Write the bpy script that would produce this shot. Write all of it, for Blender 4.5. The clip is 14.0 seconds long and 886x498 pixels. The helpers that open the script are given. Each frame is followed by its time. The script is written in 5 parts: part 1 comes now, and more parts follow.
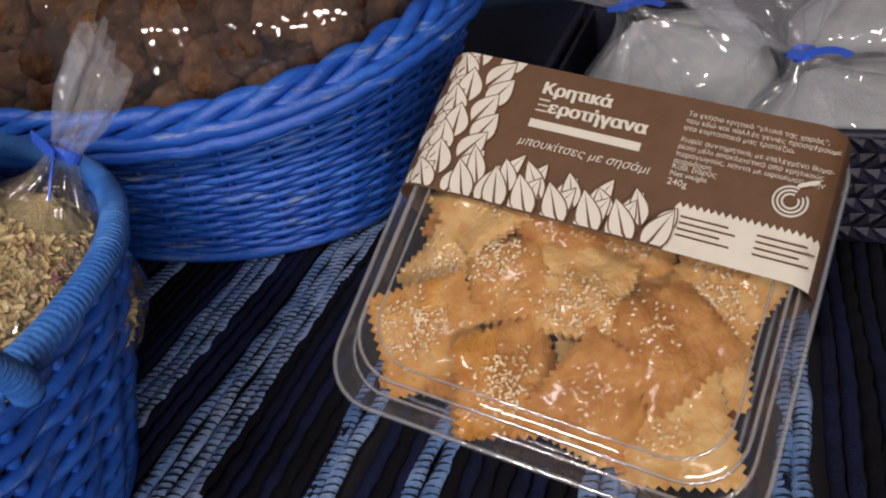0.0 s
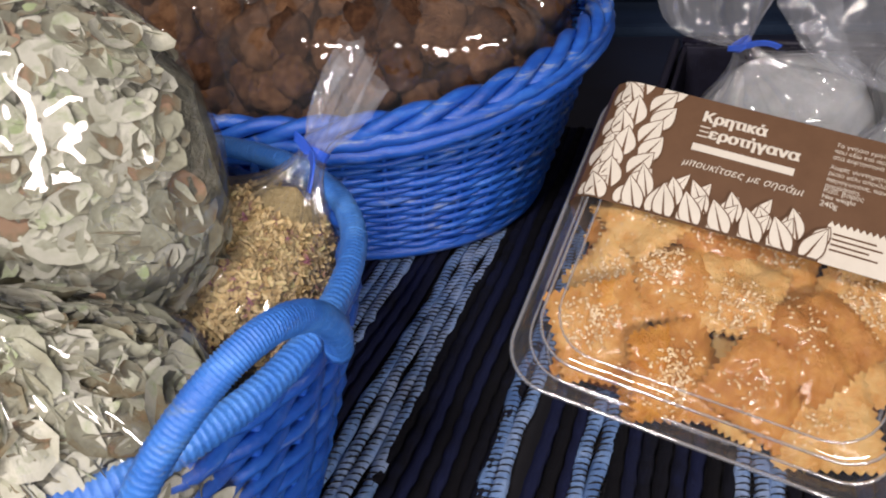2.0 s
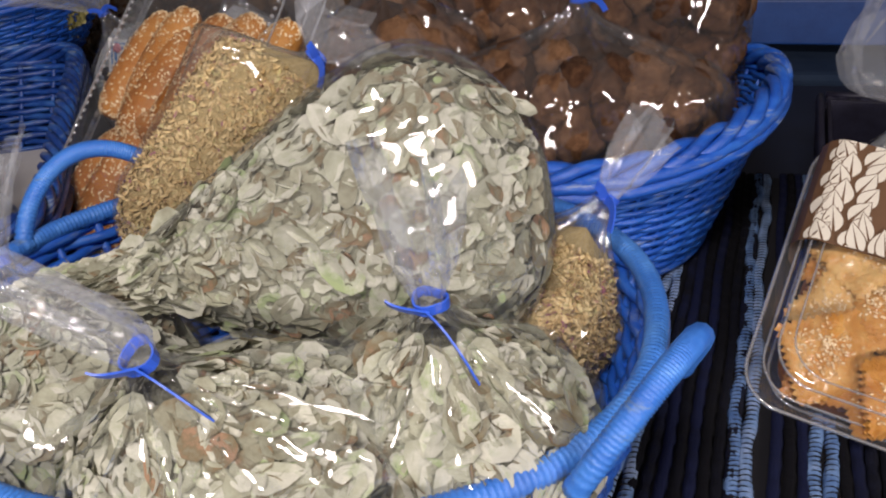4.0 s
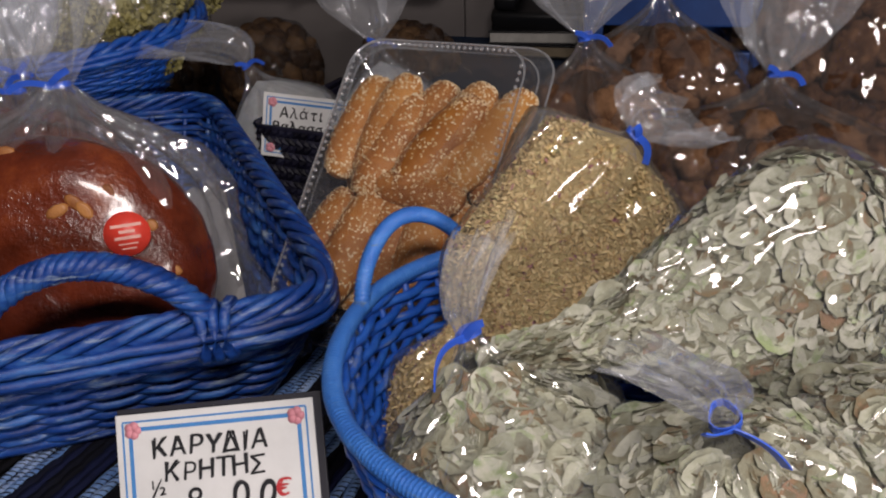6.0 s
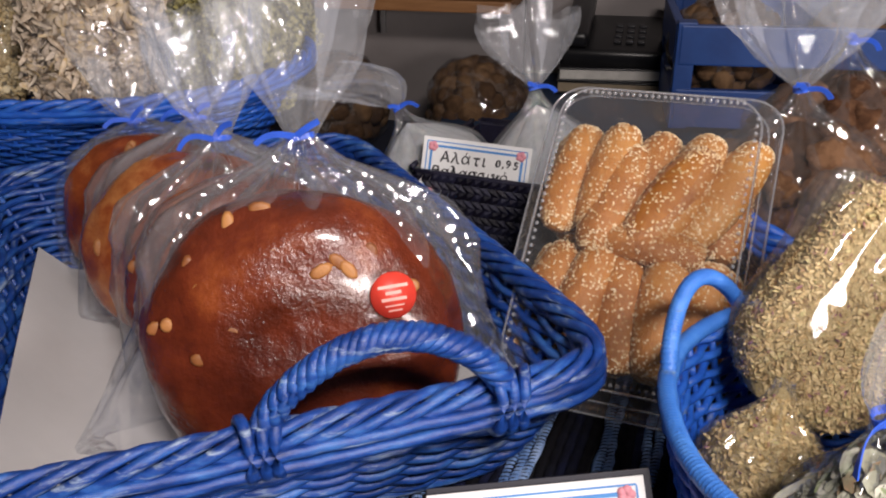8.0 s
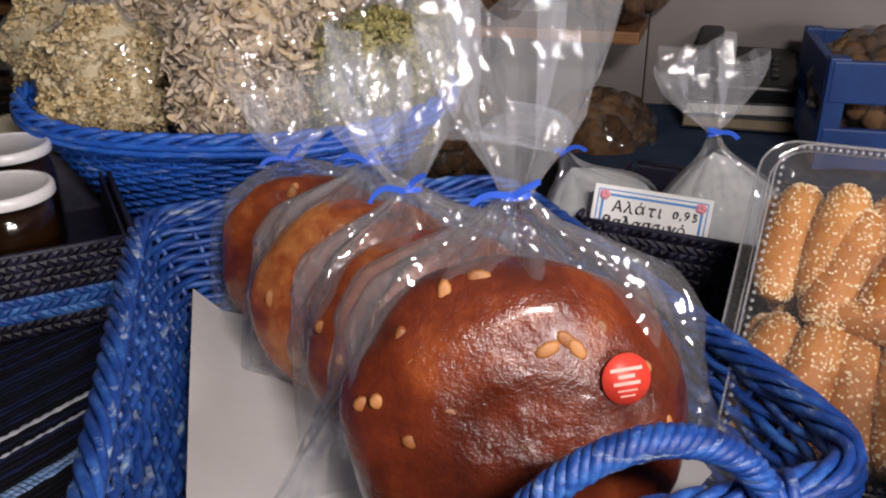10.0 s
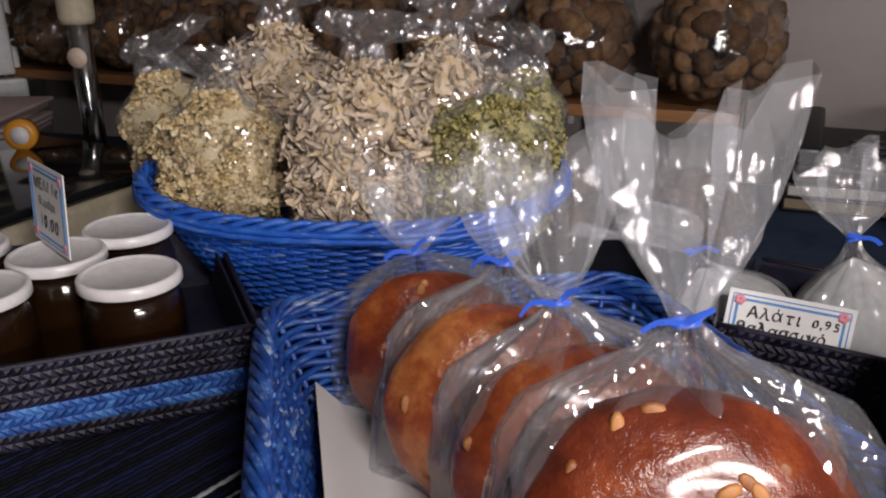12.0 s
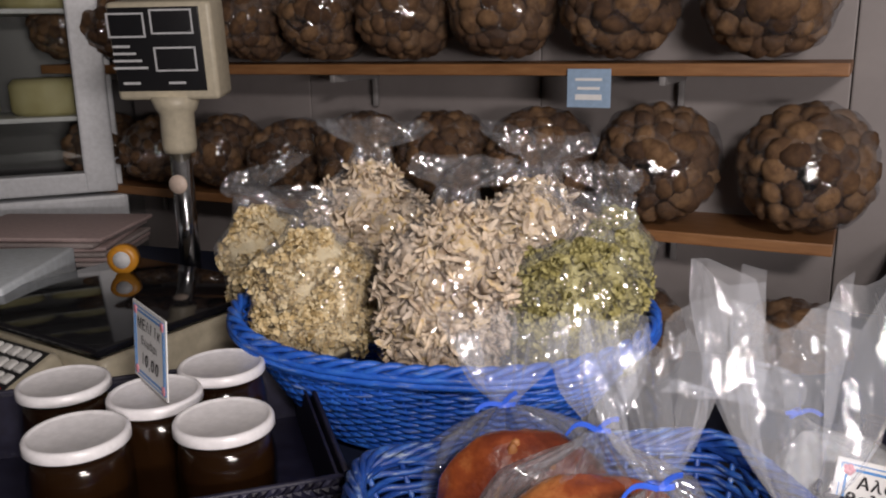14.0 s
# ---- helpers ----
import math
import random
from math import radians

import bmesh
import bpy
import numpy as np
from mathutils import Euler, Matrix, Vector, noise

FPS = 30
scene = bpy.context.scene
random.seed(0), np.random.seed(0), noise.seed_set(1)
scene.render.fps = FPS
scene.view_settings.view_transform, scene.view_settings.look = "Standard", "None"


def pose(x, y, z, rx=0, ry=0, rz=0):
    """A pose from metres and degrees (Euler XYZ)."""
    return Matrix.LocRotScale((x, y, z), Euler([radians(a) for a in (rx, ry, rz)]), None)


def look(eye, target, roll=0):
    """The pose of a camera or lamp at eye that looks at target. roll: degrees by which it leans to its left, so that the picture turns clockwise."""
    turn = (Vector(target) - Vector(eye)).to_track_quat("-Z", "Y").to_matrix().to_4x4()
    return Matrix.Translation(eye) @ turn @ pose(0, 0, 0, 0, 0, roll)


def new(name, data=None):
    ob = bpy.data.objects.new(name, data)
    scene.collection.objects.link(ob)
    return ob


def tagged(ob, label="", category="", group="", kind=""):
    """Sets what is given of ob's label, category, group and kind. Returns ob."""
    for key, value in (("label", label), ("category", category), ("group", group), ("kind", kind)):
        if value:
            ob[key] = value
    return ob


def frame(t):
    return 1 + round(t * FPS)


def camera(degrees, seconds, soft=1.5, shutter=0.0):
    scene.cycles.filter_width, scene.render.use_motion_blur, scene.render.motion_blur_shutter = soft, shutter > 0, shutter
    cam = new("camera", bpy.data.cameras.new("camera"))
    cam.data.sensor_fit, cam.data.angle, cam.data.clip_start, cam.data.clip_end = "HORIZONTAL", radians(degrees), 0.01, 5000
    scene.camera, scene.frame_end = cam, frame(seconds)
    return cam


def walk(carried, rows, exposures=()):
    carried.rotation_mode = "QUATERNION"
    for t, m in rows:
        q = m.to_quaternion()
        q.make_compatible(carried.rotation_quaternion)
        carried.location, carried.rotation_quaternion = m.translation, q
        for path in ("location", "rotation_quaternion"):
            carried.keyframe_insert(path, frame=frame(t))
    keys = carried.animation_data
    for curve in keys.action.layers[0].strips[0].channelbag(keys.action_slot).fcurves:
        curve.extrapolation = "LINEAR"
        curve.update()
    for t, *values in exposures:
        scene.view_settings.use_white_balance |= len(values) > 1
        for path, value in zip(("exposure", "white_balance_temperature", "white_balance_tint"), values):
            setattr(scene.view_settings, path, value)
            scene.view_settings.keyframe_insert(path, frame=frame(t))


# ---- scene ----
cam = camera(55.7, 14.0, soft=2.0)
PATH = [
    (0, (0.146, 0.146, 0.259), (-0.296, 1.785, -0.799), -8.4),
    (0.5, (0.127, 0.134, 0.264), (-0.3, 1.78, -0.788), -7.7),
    (1, (0.106, 0.122, 0.272), (-0.313, 1.777, -0.77), -6.8),
    (1.5, (0.09, 0.105, 0.276), (-0.322, 1.768, -0.755), -5.9),
    (2, (0.072, 0.088, 0.283), (-0.339, 1.76, -0.735), -5.0),
    (4.5, (-0.071, -0.006, 0.337), (-0.539, 1.693, -0.608), -4.4),
    (5, (-0.118, -0.029, 0.354), (-0.525, 1.683, -0.597), -3.4),
    (5.5, (-0.178, -0.052, 0.363), (-0.521, 1.688, -0.561), -2.6),
    (6, (-0.248, -0.061, 0.375), (-0.518, 1.698, -0.538), -1.9),
    (6.5, (-0.324, -0.065, 0.382), (-0.528, 1.709, -0.52), -1.2),
    (7, (-0.373, -0.069, 0.39), (-0.538, 1.712, -0.505), -0.6),
    (7.5, (-0.405, -0.064, 0.394), (-0.574, 1.725, -0.483), -0.5),
    (8, (-0.445, -0.054, 0.389), (-0.636, 1.74, -0.472), -0.5),
    (8.5, (-0.463, -0.041, 0.388), (-0.676, 1.752, -0.472), -0.6),
    (9, (-0.491, -0.03, 0.391), (-0.753, 1.762, -0.457), -0.7),
    (11.5, (-0.607, 0.002, 0.421), (-1.038, 1.805, -0.329), -0.4),
    (12, (-0.617, 0.0, 0.432), (-1.095, 1.81, -0.271), -0.5),
    (12.5, (-0.625, -0.005, 0.44), (-1.156, 1.804, -0.227), -0.7),
    (13, (-0.631, -0.002, 0.453), (-1.21, 1.807, -0.173), -0.9),
    (13.5, (-0.634, 0.001, 0.466), (-1.257, 1.817, -0.096), -1.1),
    (14, (-0.638, 0.008, 0.485), (-1.297, 1.833, -0.002), -1.0),
]
EXPOSURES = [(0, -0.98), (1, -0.68), (2, -0.60), (4.5, -0.88), (5, -1.05), (5.5, -1.15), (6.5, -0.9), (7, -0.78), (8, -0.15), (9, 0.09), (11.5, -0.12), (12.5, 0.0), (14, 0.24)]
walk(cam, [(t, look(eye, target, roll)) for t, eye, target, roll in PATH], EXPOSURES)

# ---- light ----
world = bpy.data.worlds.new("world")
scene.world = world
world.use_nodes = True
world.node_tree.nodes["Background"].inputs[0].default_value = (1.0, 0.92, 0.92, 1)
world.node_tree.nodes["Background"].inputs[1].default_value = 0.25


def area(name, eye, target, w, h, watts, colour):
    d = bpy.data.lights.new(name, "AREA")
    d.shape, d.size, d.size_y, d.energy, d.color = "RECTANGLE", w, h, watts, colour
    ob = new(name, d)
    ob.matrix_world = look(eye, target)
    return ob


area("stall_lamp", (-0.12, -0.42, 0.98), (-0.32, 0.42, 0.05), 0.34, 0.14, 18.0, (1.0, 0.90, 0.86))
# low fill added at the front right to brighten sides that face it
area("front_fill_lamp", (0.50, -0.78, 0.48), (-0.25, 0.5, 0.10), 0.7, 0.16, 21.0, (1.0, 0.90, 0.87))

# ---- materials ----


def mat(name):
    m = bpy.data.materials.new(name)
    m.use_nodes = True
    t = m.node_tree
    return m, t, t.nodes["Principled BSDF"]


def link(t, a, b):
    t.links.new(a, b)


def noise_node(t, scale, detail=4, rough=0.6, coords="Object", stretch=None):
    co = t.nodes.new("ShaderNodeTexCoord")
    n = t.nodes.new("ShaderNodeTexNoise")
    n.inputs["Scale"].default_value, n.inputs["Detail"].default_value, n.inputs["Roughness"].default_value = scale, detail, rough
    out = co.outputs[coords]
    if stretch:
        mp = t.nodes.new("ShaderNodeMapping")
        mp.inputs["Scale"].default_value = stretch
        link(t, out, mp.inputs[0])
        out = mp.outputs[0]
    link(t, out, n.inputs["Vector"])
    return n


def ramp(t, fac, stops):
    r = t.nodes.new("ShaderNodeValToRGB")
    while len(r.color_ramp.elements) < len(stops):
        r.color_ramp.elements.new(0.5)
    for e, (p, c) in zip(r.color_ramp.elements, stops):
        e.position, e.color = p, (*c, 1)
    link(t, fac, r.inputs[0])
    return r


def bump(t, b, height, strength, dist=0.001):
    n = t.nodes.new("ShaderNodeBump")
    n.inputs["Strength"].default_value, n.inputs["Distance"].default_value = strength, dist
    link(t, height, n.inputs["Height"])
    link(t, n.outputs[0], b.inputs["Normal"])
    return n


def surface(name, stops, scale=40, rough=0.6, grain=300, relief=0.3, metal=0.0, spec=0.5, island=0.0, obj=0.0, coat=0.0, sss=0.0, depth=0.001, stretch=None):
    """Noise-driven colour between stops, fine grain relief, optional variation per island or per object."""
    m, t, b = mat(name)
    n = noise_node(t, scale, 5, 0.65, stretch=stretch)
    fac = n.outputs["Fac"]
    for amount, node, sock in ((island, "ShaderNodeNewGeometry", "Random Per Island"), (obj, "ShaderNodeObjectInfo", "Random")):
        if amount:
            g = t.nodes.new(node)
            ma = t.nodes.new("ShaderNodeMath")
            ma.operation = "MULTIPLY_ADD"
            ma.inputs[1].default_value = amount
            link(t, g.outputs[sock], ma.inputs[0])
            su = t.nodes.new("ShaderNodeMath")
            su.operation = "SUBTRACT"
            su.inputs[1].default_value = amount / 2
            link(t, fac, su.inputs[0])
            link(t, su.outputs[0], ma.inputs[2])
            fac = ma.outputs[0]
    r = ramp(t, fac, stops)
    link(t, r.outputs[0], b.inputs["Base Color"])
    b.inputs["Roughness"].default_value, b.inputs["Metallic"].default_value = rough, metal
    b.inputs["Specular IOR Level"].default_value = spec
    b.inputs["Coat Weight"].default_value = coat
    b.inputs["Coat Roughness"].default_value = 0.12
    if sss:
        b.inputs["Subsurface Weight"].default_value = sss
        b.inputs["Subsurface Radius"].default_value = (0.006, 0.003, 0.0015)
    g = noise_node(t, grain, 4, 0.7)
    bump(t, b, g.outputs["Fac"], relief, depth)
    return m


def film(name, haze=0.05, gloss=0.10, rough=0.09, crinkle=0.5, scale=60, tint=(0.97, 0.98, 1.0), milk=(0.85, 0.87, 0.92), deep=0.005, stretch=0.45):
    """Thin clear plastic: sees through, with a mirror sheen that grows at the edge and a faint milky haze."""
    m = bpy.data.materials.new(name)
    m.use_nodes = True
    t = m.node_tree
    t.nodes.clear()
    out = t.nodes.new("ShaderNodeOutputMaterial")
    tr = t.nodes.new("ShaderNodeBsdfTransparent")
    tr.inputs[0].default_value = (*tint, 1)
    di = t.nodes.new("ShaderNodeBsdfDiffuse")
    di.inputs[0].default_value = (*milk, 1)
    gl = t.nodes.new("ShaderNodeBsdfGlossy")
    gl.inputs["Roughness"].default_value = rough
    m1 = t.nodes.new("ShaderNodeMixShader")
    m1.inputs[0].default_value = haze
    link(t, tr.outputs[0], m1.inputs[1])
    link(t, di.outputs[0], m1.inputs[2])
    fr = t.nodes.new("ShaderNodeFresnel")
    fr.inputs[0].default_value = 1.45
    ad = t.nodes.new("ShaderNodeMath")
    ad.operation = "MULTIPLY_ADD"
    ad.inputs[1].default_value = 0.34
    ad.inputs[2].default_value = gloss - 0.03
    ad.use_clamp = True
    link(t, fr.outputs[0], ad.inputs[0])
    m2 = t.nodes.new("ShaderNodeMixShader")
    link(t, ad.outputs[0], m2.inputs[0])
    link(t, m1.outputs[0], m2.inputs[1])
    link(t, gl.outputs[0], m2.inputs[2])
    link(t, m2.outputs[0], out.inputs[0])
    if crinkle:
        # soft billows with sharp ridged creases across them
        n = noise_node(t, scale, 2, 0.45, stretch=(1, 1, stretch))
        c = noise_node(t, scale * 0.55, 2, 0.5, stretch=(1, 1, stretch * 0.9))
        di2 = t.nodes.new("ShaderNodeMath")
        di2.operation = "SUBTRACT"
        di2.inputs[1].default_value = 0.5
        link(t, c.outputs["Fac"], di2.inputs[0])
        ab = t.nodes.new("ShaderNodeMath")
        ab.operation = "ABSOLUTE"
        link(t, di2.outputs[0], ab.inputs[0])
        su = t.nodes.new("ShaderNodeMath")
        su.operation = "MULTIPLY_ADD"
        su.inputs[1].default_value = -2.2
        link(t, ab.outputs[0], su.inputs[0])
        link(t, n.outputs["Fac"], su.inputs[2])
        bp = t.nodes.new("ShaderNodeBump")
        bp.inputs["Strength"].default_value, bp.inputs["Distance"].default_value = crinkle, deep
        link(t, su.outputs[0], bp.inputs["Height"])
        link(t, bp.outputs[0], gl.inputs["Normal"])
        link(t, bp.outputs[0], fr.inputs["Normal"])
    return m


def plain(name, c, rough=0.5, metal=0.0, spec=0.5):
    m, t, b = mat(name)
    n = noise_node(t, 90, 3)
    r = ramp(t, n.outputs["Fac"], [(0.3, tuple(v * 0.88 for v in c)), (0.7, tuple(min(1, v * 1.06) for v in c))])
    link(t, r.outputs[0], b.inputs["Base Color"])
    b.inputs["Roughness"].default_value, b.inputs["Metallic"].default_value, b.inputs["Specular IOR Level"].default_value = rough, metal, spec
    return m


def wicker(name, dark, mid, light, bare, wear=0.60):
    """Painted willow: colour runs along the rods, worn through to pale wood in streaks."""
    m, t, b = mat(name)
    n = noise_node(t, 75, 5, 0.7, stretch=(0.4, 0.4, 1.5))
    r = ramp(t, n.outputs["Fac"], [(0.25, dark), (0.5, mid), (0.72, light)])
    w = noise_node(t, 120, 6, 0.72, stretch=(0.22, 0.22, 1.6))
    r2 = ramp(t, w.outputs["Fac"], [(wear, (0, 0, 0)), (wear + 0.12, (1, 1, 1))])
    mx = t.nodes.new("ShaderNodeMix")
    mx.data_type = "RGBA"
    link(t, r2.outputs[0], mx.inputs["Factor"])
    link(t, r.outputs[0], mx.inputs["A"])
    mx.inputs["B"].default_value = (*bare, 1)
    link(t, mx.outputs["Result"], b.inputs["Base Color"])
    b.inputs["Roughness"].default_value = 0.36
    g = noise_node(t, 420, 5, 0.7)
    bump(t, b, g.outputs["Fac"], 0.45, 0.0012)
    return m


FILM = film("clear_bag_film", haze=0.024, gloss=0.12, rough=0.05, crinkle=1.0, scale=50, deep=0.005)
FILM_FLAT = film("taut_bag_film", haze=0.022, gloss=0.09, rough=0.06, crinkle=0.8, scale=28, deep=0.003)
FILM_LOAF = film("loaf_bag_film", haze=0.048, gloss=0.15, rough=0.05, crinkle=1.0, scale=30, deep=0.014, stretch=0.42)
FILM_THICK = film("bag_neck_film", haze=0.080, gloss=0.045, rough=0.06, crinkle=0.8, scale=90, deep=0.0015, stretch=0.2)
FILM_SOFT = film("loose_bag_film", haze=0.035, gloss=0.12, rough=0.07, crinkle=1.0, scale=34, deep=0.010, stretch=0.8)
PET = film("clear_rigid_plastic", haze=0.022, gloss=0.13, rough=0.03, crinkle=0.0)
# milkier than PET, so the bright highlight along moulded edges is painted in
PET_EDGE_GLINT = film("plastic_edge_painted_highlight", haze=0.16, gloss=0.30, rough=0.08, crinkle=0.0)
TIE = plain("blue_twist_tie", (0.035, 0.12, 0.68), 0.4)
BLUE = wicker("bright_blue_painted_willow", (0.010, 0.060, 0.36), (0.018, 0.105, 0.52), (0.045, 0.19, 0.68), (0.26, 0.33, 0.48), 0.57)
BLUE_DEEP = wicker("deep_blue_painted_willow", (0.004, 0.017, 0.10), (0.011, 0.055, 0.28), (0.050, 0.17, 0.50), (0.34, 0.43, 0.55), 0.56)
BLUE_CANE = wicker("light_blue_wrapped_cane", (0.030, 0.13, 0.52), (0.05, 0.20, 0.66), (0.10, 0.30, 0.78), (0.16, 0.24, 0.34))
CLOTH_DARK = surface("dark_rag_weave", [(0.25, (0.004, 0.004, 0.007)), (0.5, (0.006, 0.007, 0.016)), (0.8, (0.009, 0.013, 0.050))], 30, 0.9, 700, 0.9, spec=0.2, island=0.9, depth=0.002)
CLOTH_LIGHT = surface("light_blue_rag_weave", [(0.3, (0.10, 0.20, 0.46)), (0.5, (0.20, 0.34, 0.64)), (0.75, (0.36, 0.48, 0.74))], 60, 0.9, 600, 0.9, spec=0.2, island=0.25, depth=0.002)
CLOTH_WHITE = surface("pale_rag_weave", [(0.3, (0.35, 0.38, 0.45)), (0.7, (0.6, 0.63, 0.7))], 60, 0.9, 600, 0.9, spec=0.2, island=0.25, depth=0.002)
THREAD = plain("black_warp_thread", (0.006, 0.006, 0.01), 0.9)

# ---- mesh tools ----
import itertools
from mathutils import geometry


class Shape:
    """Gathers vertices and faces of one mesh."""

    def __init__(self):
        self.v, self.f = [], []

    def add(self, verts, faces):
        o = len(self.v)
        self.v += [tuple(p) for p in verts]
        self.f += [tuple(i + o for i in f) for f in faces]

    def tube(self, pts, r, n=6, closed=False, flat=1.0):
        """A rod of radius r (number or list) along pts; flat squashes it across the world's up."""
        P = np.array(pts, float)
        k = len(P)
        T = np.roll(P, -1, 0) - np.roll(P, 1, 0) if closed else np.gradient(P, axis=0)
        T /= np.linalg.norm(T, axis=1)[:, None] + 1e-12
        up = np.array([0.0, 0.0, 1.0]) if abs(T[:, 2]).mean() < 0.8 else np.array([0.3, 1.0, 0.0])
        A = np.cross(T, up)
        A /= np.linalg.norm(A, axis=1)[:, None] + 1e-12
        B = np.cross(A, T)
        R = np.broadcast_to(np.asarray(r, float), (k,))[:, None]
        a = np.arange(n) * 2 * math.pi / n
        V = [P + R * (math.cos(x) * A + flat * math.sin(x) * B) for x in a]
        V = np.stack(V, 1).reshape(-1, 3)
        F = []
        for i in range(k if closed else k - 1):
            j = (i + 1) % k
            for c in range(n):
                d = (c + 1) % n
                F.append((i * n + c, i * n + d, j * n + d, j * n + c))
        if not closed:
            F.append(tuple(range(n))[::-1])
            F.append(tuple((k - 1) * n + c for c in range(n)))
        self.add(V, F)
        return self

    def sheet(self, G, wrap=False):
        """A grid of points G[rows][cols]; wrap joins the columns round."""
        G = np.asarray(G, float)
        a, b = G.shape[:2]
        F = []
        for i in range(a - 1):
            for j in range(b if wrap else b - 1):
                k = (j + 1) % b
                F.append((i * b + j, i * b + k, (i + 1) * b + k, (i + 1) * b + j))
        self.add(G.reshape(-1, 3), F)
        return self

    def lathe(self, profile, n=40, centre=(0, 0, 0)):
        a = np.arange(n) * 2 * math.pi / n
        G = [[(centre[0] + r * math.cos(x), centre[1] + r * math.sin(x), centre[2] + z) for x in a] for r, z in profile]
        return self.sheet(G, True)

    def box(self, m, sx, sy, sz, b=0.002):
        """A box with chamfered edges, centred at the pose m."""
        bm = bmesh.new()
        bmesh.ops.create_cube(bm, size=1.0)
        bmesh.ops.scale(bm, vec=(sx, sy, sz), verts=bm.verts)
        if b:
            bmesh.ops.bevel(bm, geom=list(bm.edges), offset=min(b, sx / 3, sy / 3, sz / 3), segments=2, affect="EDGES", profile=0.6)
        bm.verts.index_update()
        self.add([m @ v.co for v in bm.verts], [[v.index for v in f.verts] for f in bm.faces])
        bm.free()
        return self

    def mesh(self, name, material, smooth=True):
        d = bpy.data.meshes.new(name)
        d.from_pydata(self.v, [], self.f)
        d.materials.append(material)
        if smooth:
            d.polygons.foreach_set("use_smooth", [True] * len(d.polygons))
        d.update()
        return d


def part(name, shape, material, parent, label="", smooth=True, shadow=True):
    ob = new(name, shape.mesh(name, material, smooth) if isinstance(shape, Shape) else shape)
    if parent is not None:
        ob.parent = parent
    if label:
        ob["label"] = label
    ob.visible_shadow = shadow
    return ob


def thing(name, label, category, at=(0, 0, 0), group="", kind=""):
    ob = new(name)
    ob.empty_display_size = 0.02
    ob.location = at
    return tagged(ob, label, category, group, kind)


def solid(name, shape, material, label, category, group="", kind="", smooth=True, shadow=True):
    return tagged(part(name, shape, material, None, "", smooth, shadow), label, category, group, kind)


def frame_of(x, y, z, o):
    return Matrix(((x[0], y[0], z[0], o[0]), (x[1], y[1], z[1], o[1]), (x[2], y[2], z[2], o[2]), (0, 0, 0, 1)))


def upright(base, top, facing):
    """A pose at base whose z runs to top and whose -y turns towards the direction facing (degrees, 0 is -y, counter-clockwise)."""
    z = (Vector(top) - Vector(base)).normalized()
    f = Vector((math.sin(radians(facing)), -math.cos(radians(facing)), 0))
    x = (-f).cross(z).normalized()
    y = z.cross(x)
    return frame_of(x, y, z, base)


def writing(name, text, size, m, material, parent, weight=0.0, align="LEFT", slant=0.0):
    """Text in the built-in font, as a thin mesh at the pose m (reads along m's x, faces m's z)."""
    c = bpy.data.curves.new(name, "FONT")
    c.body, c.size, c.extrude, c.offset, c.align_x, c.shear = text, 1.0, 0.01, weight / size, align, slant
    c.resolution_u = 3
    tmp = bpy.data.objects.new(name, c)
    scene.collection.objects.link(tmp)
    bpy.context.view_layer.update()
    outlines = []
    for sp in tmp.to_curve(bpy.context.evaluated_depsgraph_get()).splines:
        pts, bp = [], sp.bezier_points
        for i in range(len(bp)):
            a, b = bp[i], bp[(i + 1) % len(bp)]
            for k in range(4):
                t = k / 4
                pts.append(tuple(((1 - t) ** 3 * a.co + 3 * t * (1 - t) ** 2 * a.handle_right + 3 * t * t * (1 - t) * b.handle_left + t ** 3 * b.co).xy))
        P = np.array(pts)
        Q = np.roll(P, -1, 0)
        outlines.append((0.5 * float(np.sum(P[:, 0] * Q[:, 1] - Q[:, 0] * P[:, 1])), P))
    tmp.to_curve_clear()
    bpy.data.objects.remove(tmp)
    bpy.data.curves.remove(c)
    # fill by winding number, so that crossing strokes stay whole
    co, ed = [], []
    for _, P in outlines:
        k = len(co)
        co += [Vector(p) for p in P]
        ed += [(k + i, k + (i + 1) % len(P)) for i in range(len(P))]
    A = np.array([co[a] for a, b in ed])
    B = np.array([co[b] for a, b in ed])
    vs, _, fs, *_ = geometry.delaunay_2d_cdt(co, ed, [], 0, 1e-6)
    keep = []
    for f in fs:
        x, y = np.mean([vs[i] for i in f], axis=0)
        side = (B[:, 0] - A[:, 0]) * (y - A[:, 1]) - (x - A[:, 0]) * (B[:, 1] - A[:, 1])
        wind = np.sum((A[:, 1] <= y) & (B[:, 1] > y) & (side > 0)) - np.sum((A[:, 1] > y) & (B[:, 1] <= y) & (side < 0))
        if wind:
            keep.append(tuple(f))
    d = Shape()
    d.add([(p.x, p.y, 0.01) for p in vs], keep)
    d = d.mesh(name, material, False)
    d.transform(m @ Matrix.Scale(size, 4))
    return part(name, d, material, parent)


nrng = np.random.RandomState(5)


# ---- baskets ----
def ring_superellipse(rx, ry, p, n):
    a = np.linspace(0, 2 * math.pi, n, endpoint=False)
    c, s = np.cos(a), np.sin(a)
    k = (np.abs(c) ** p + np.abs(s) ** p) ** (-1 / p)
    return np.stack([rx * k * c, ry * k * s], 1)


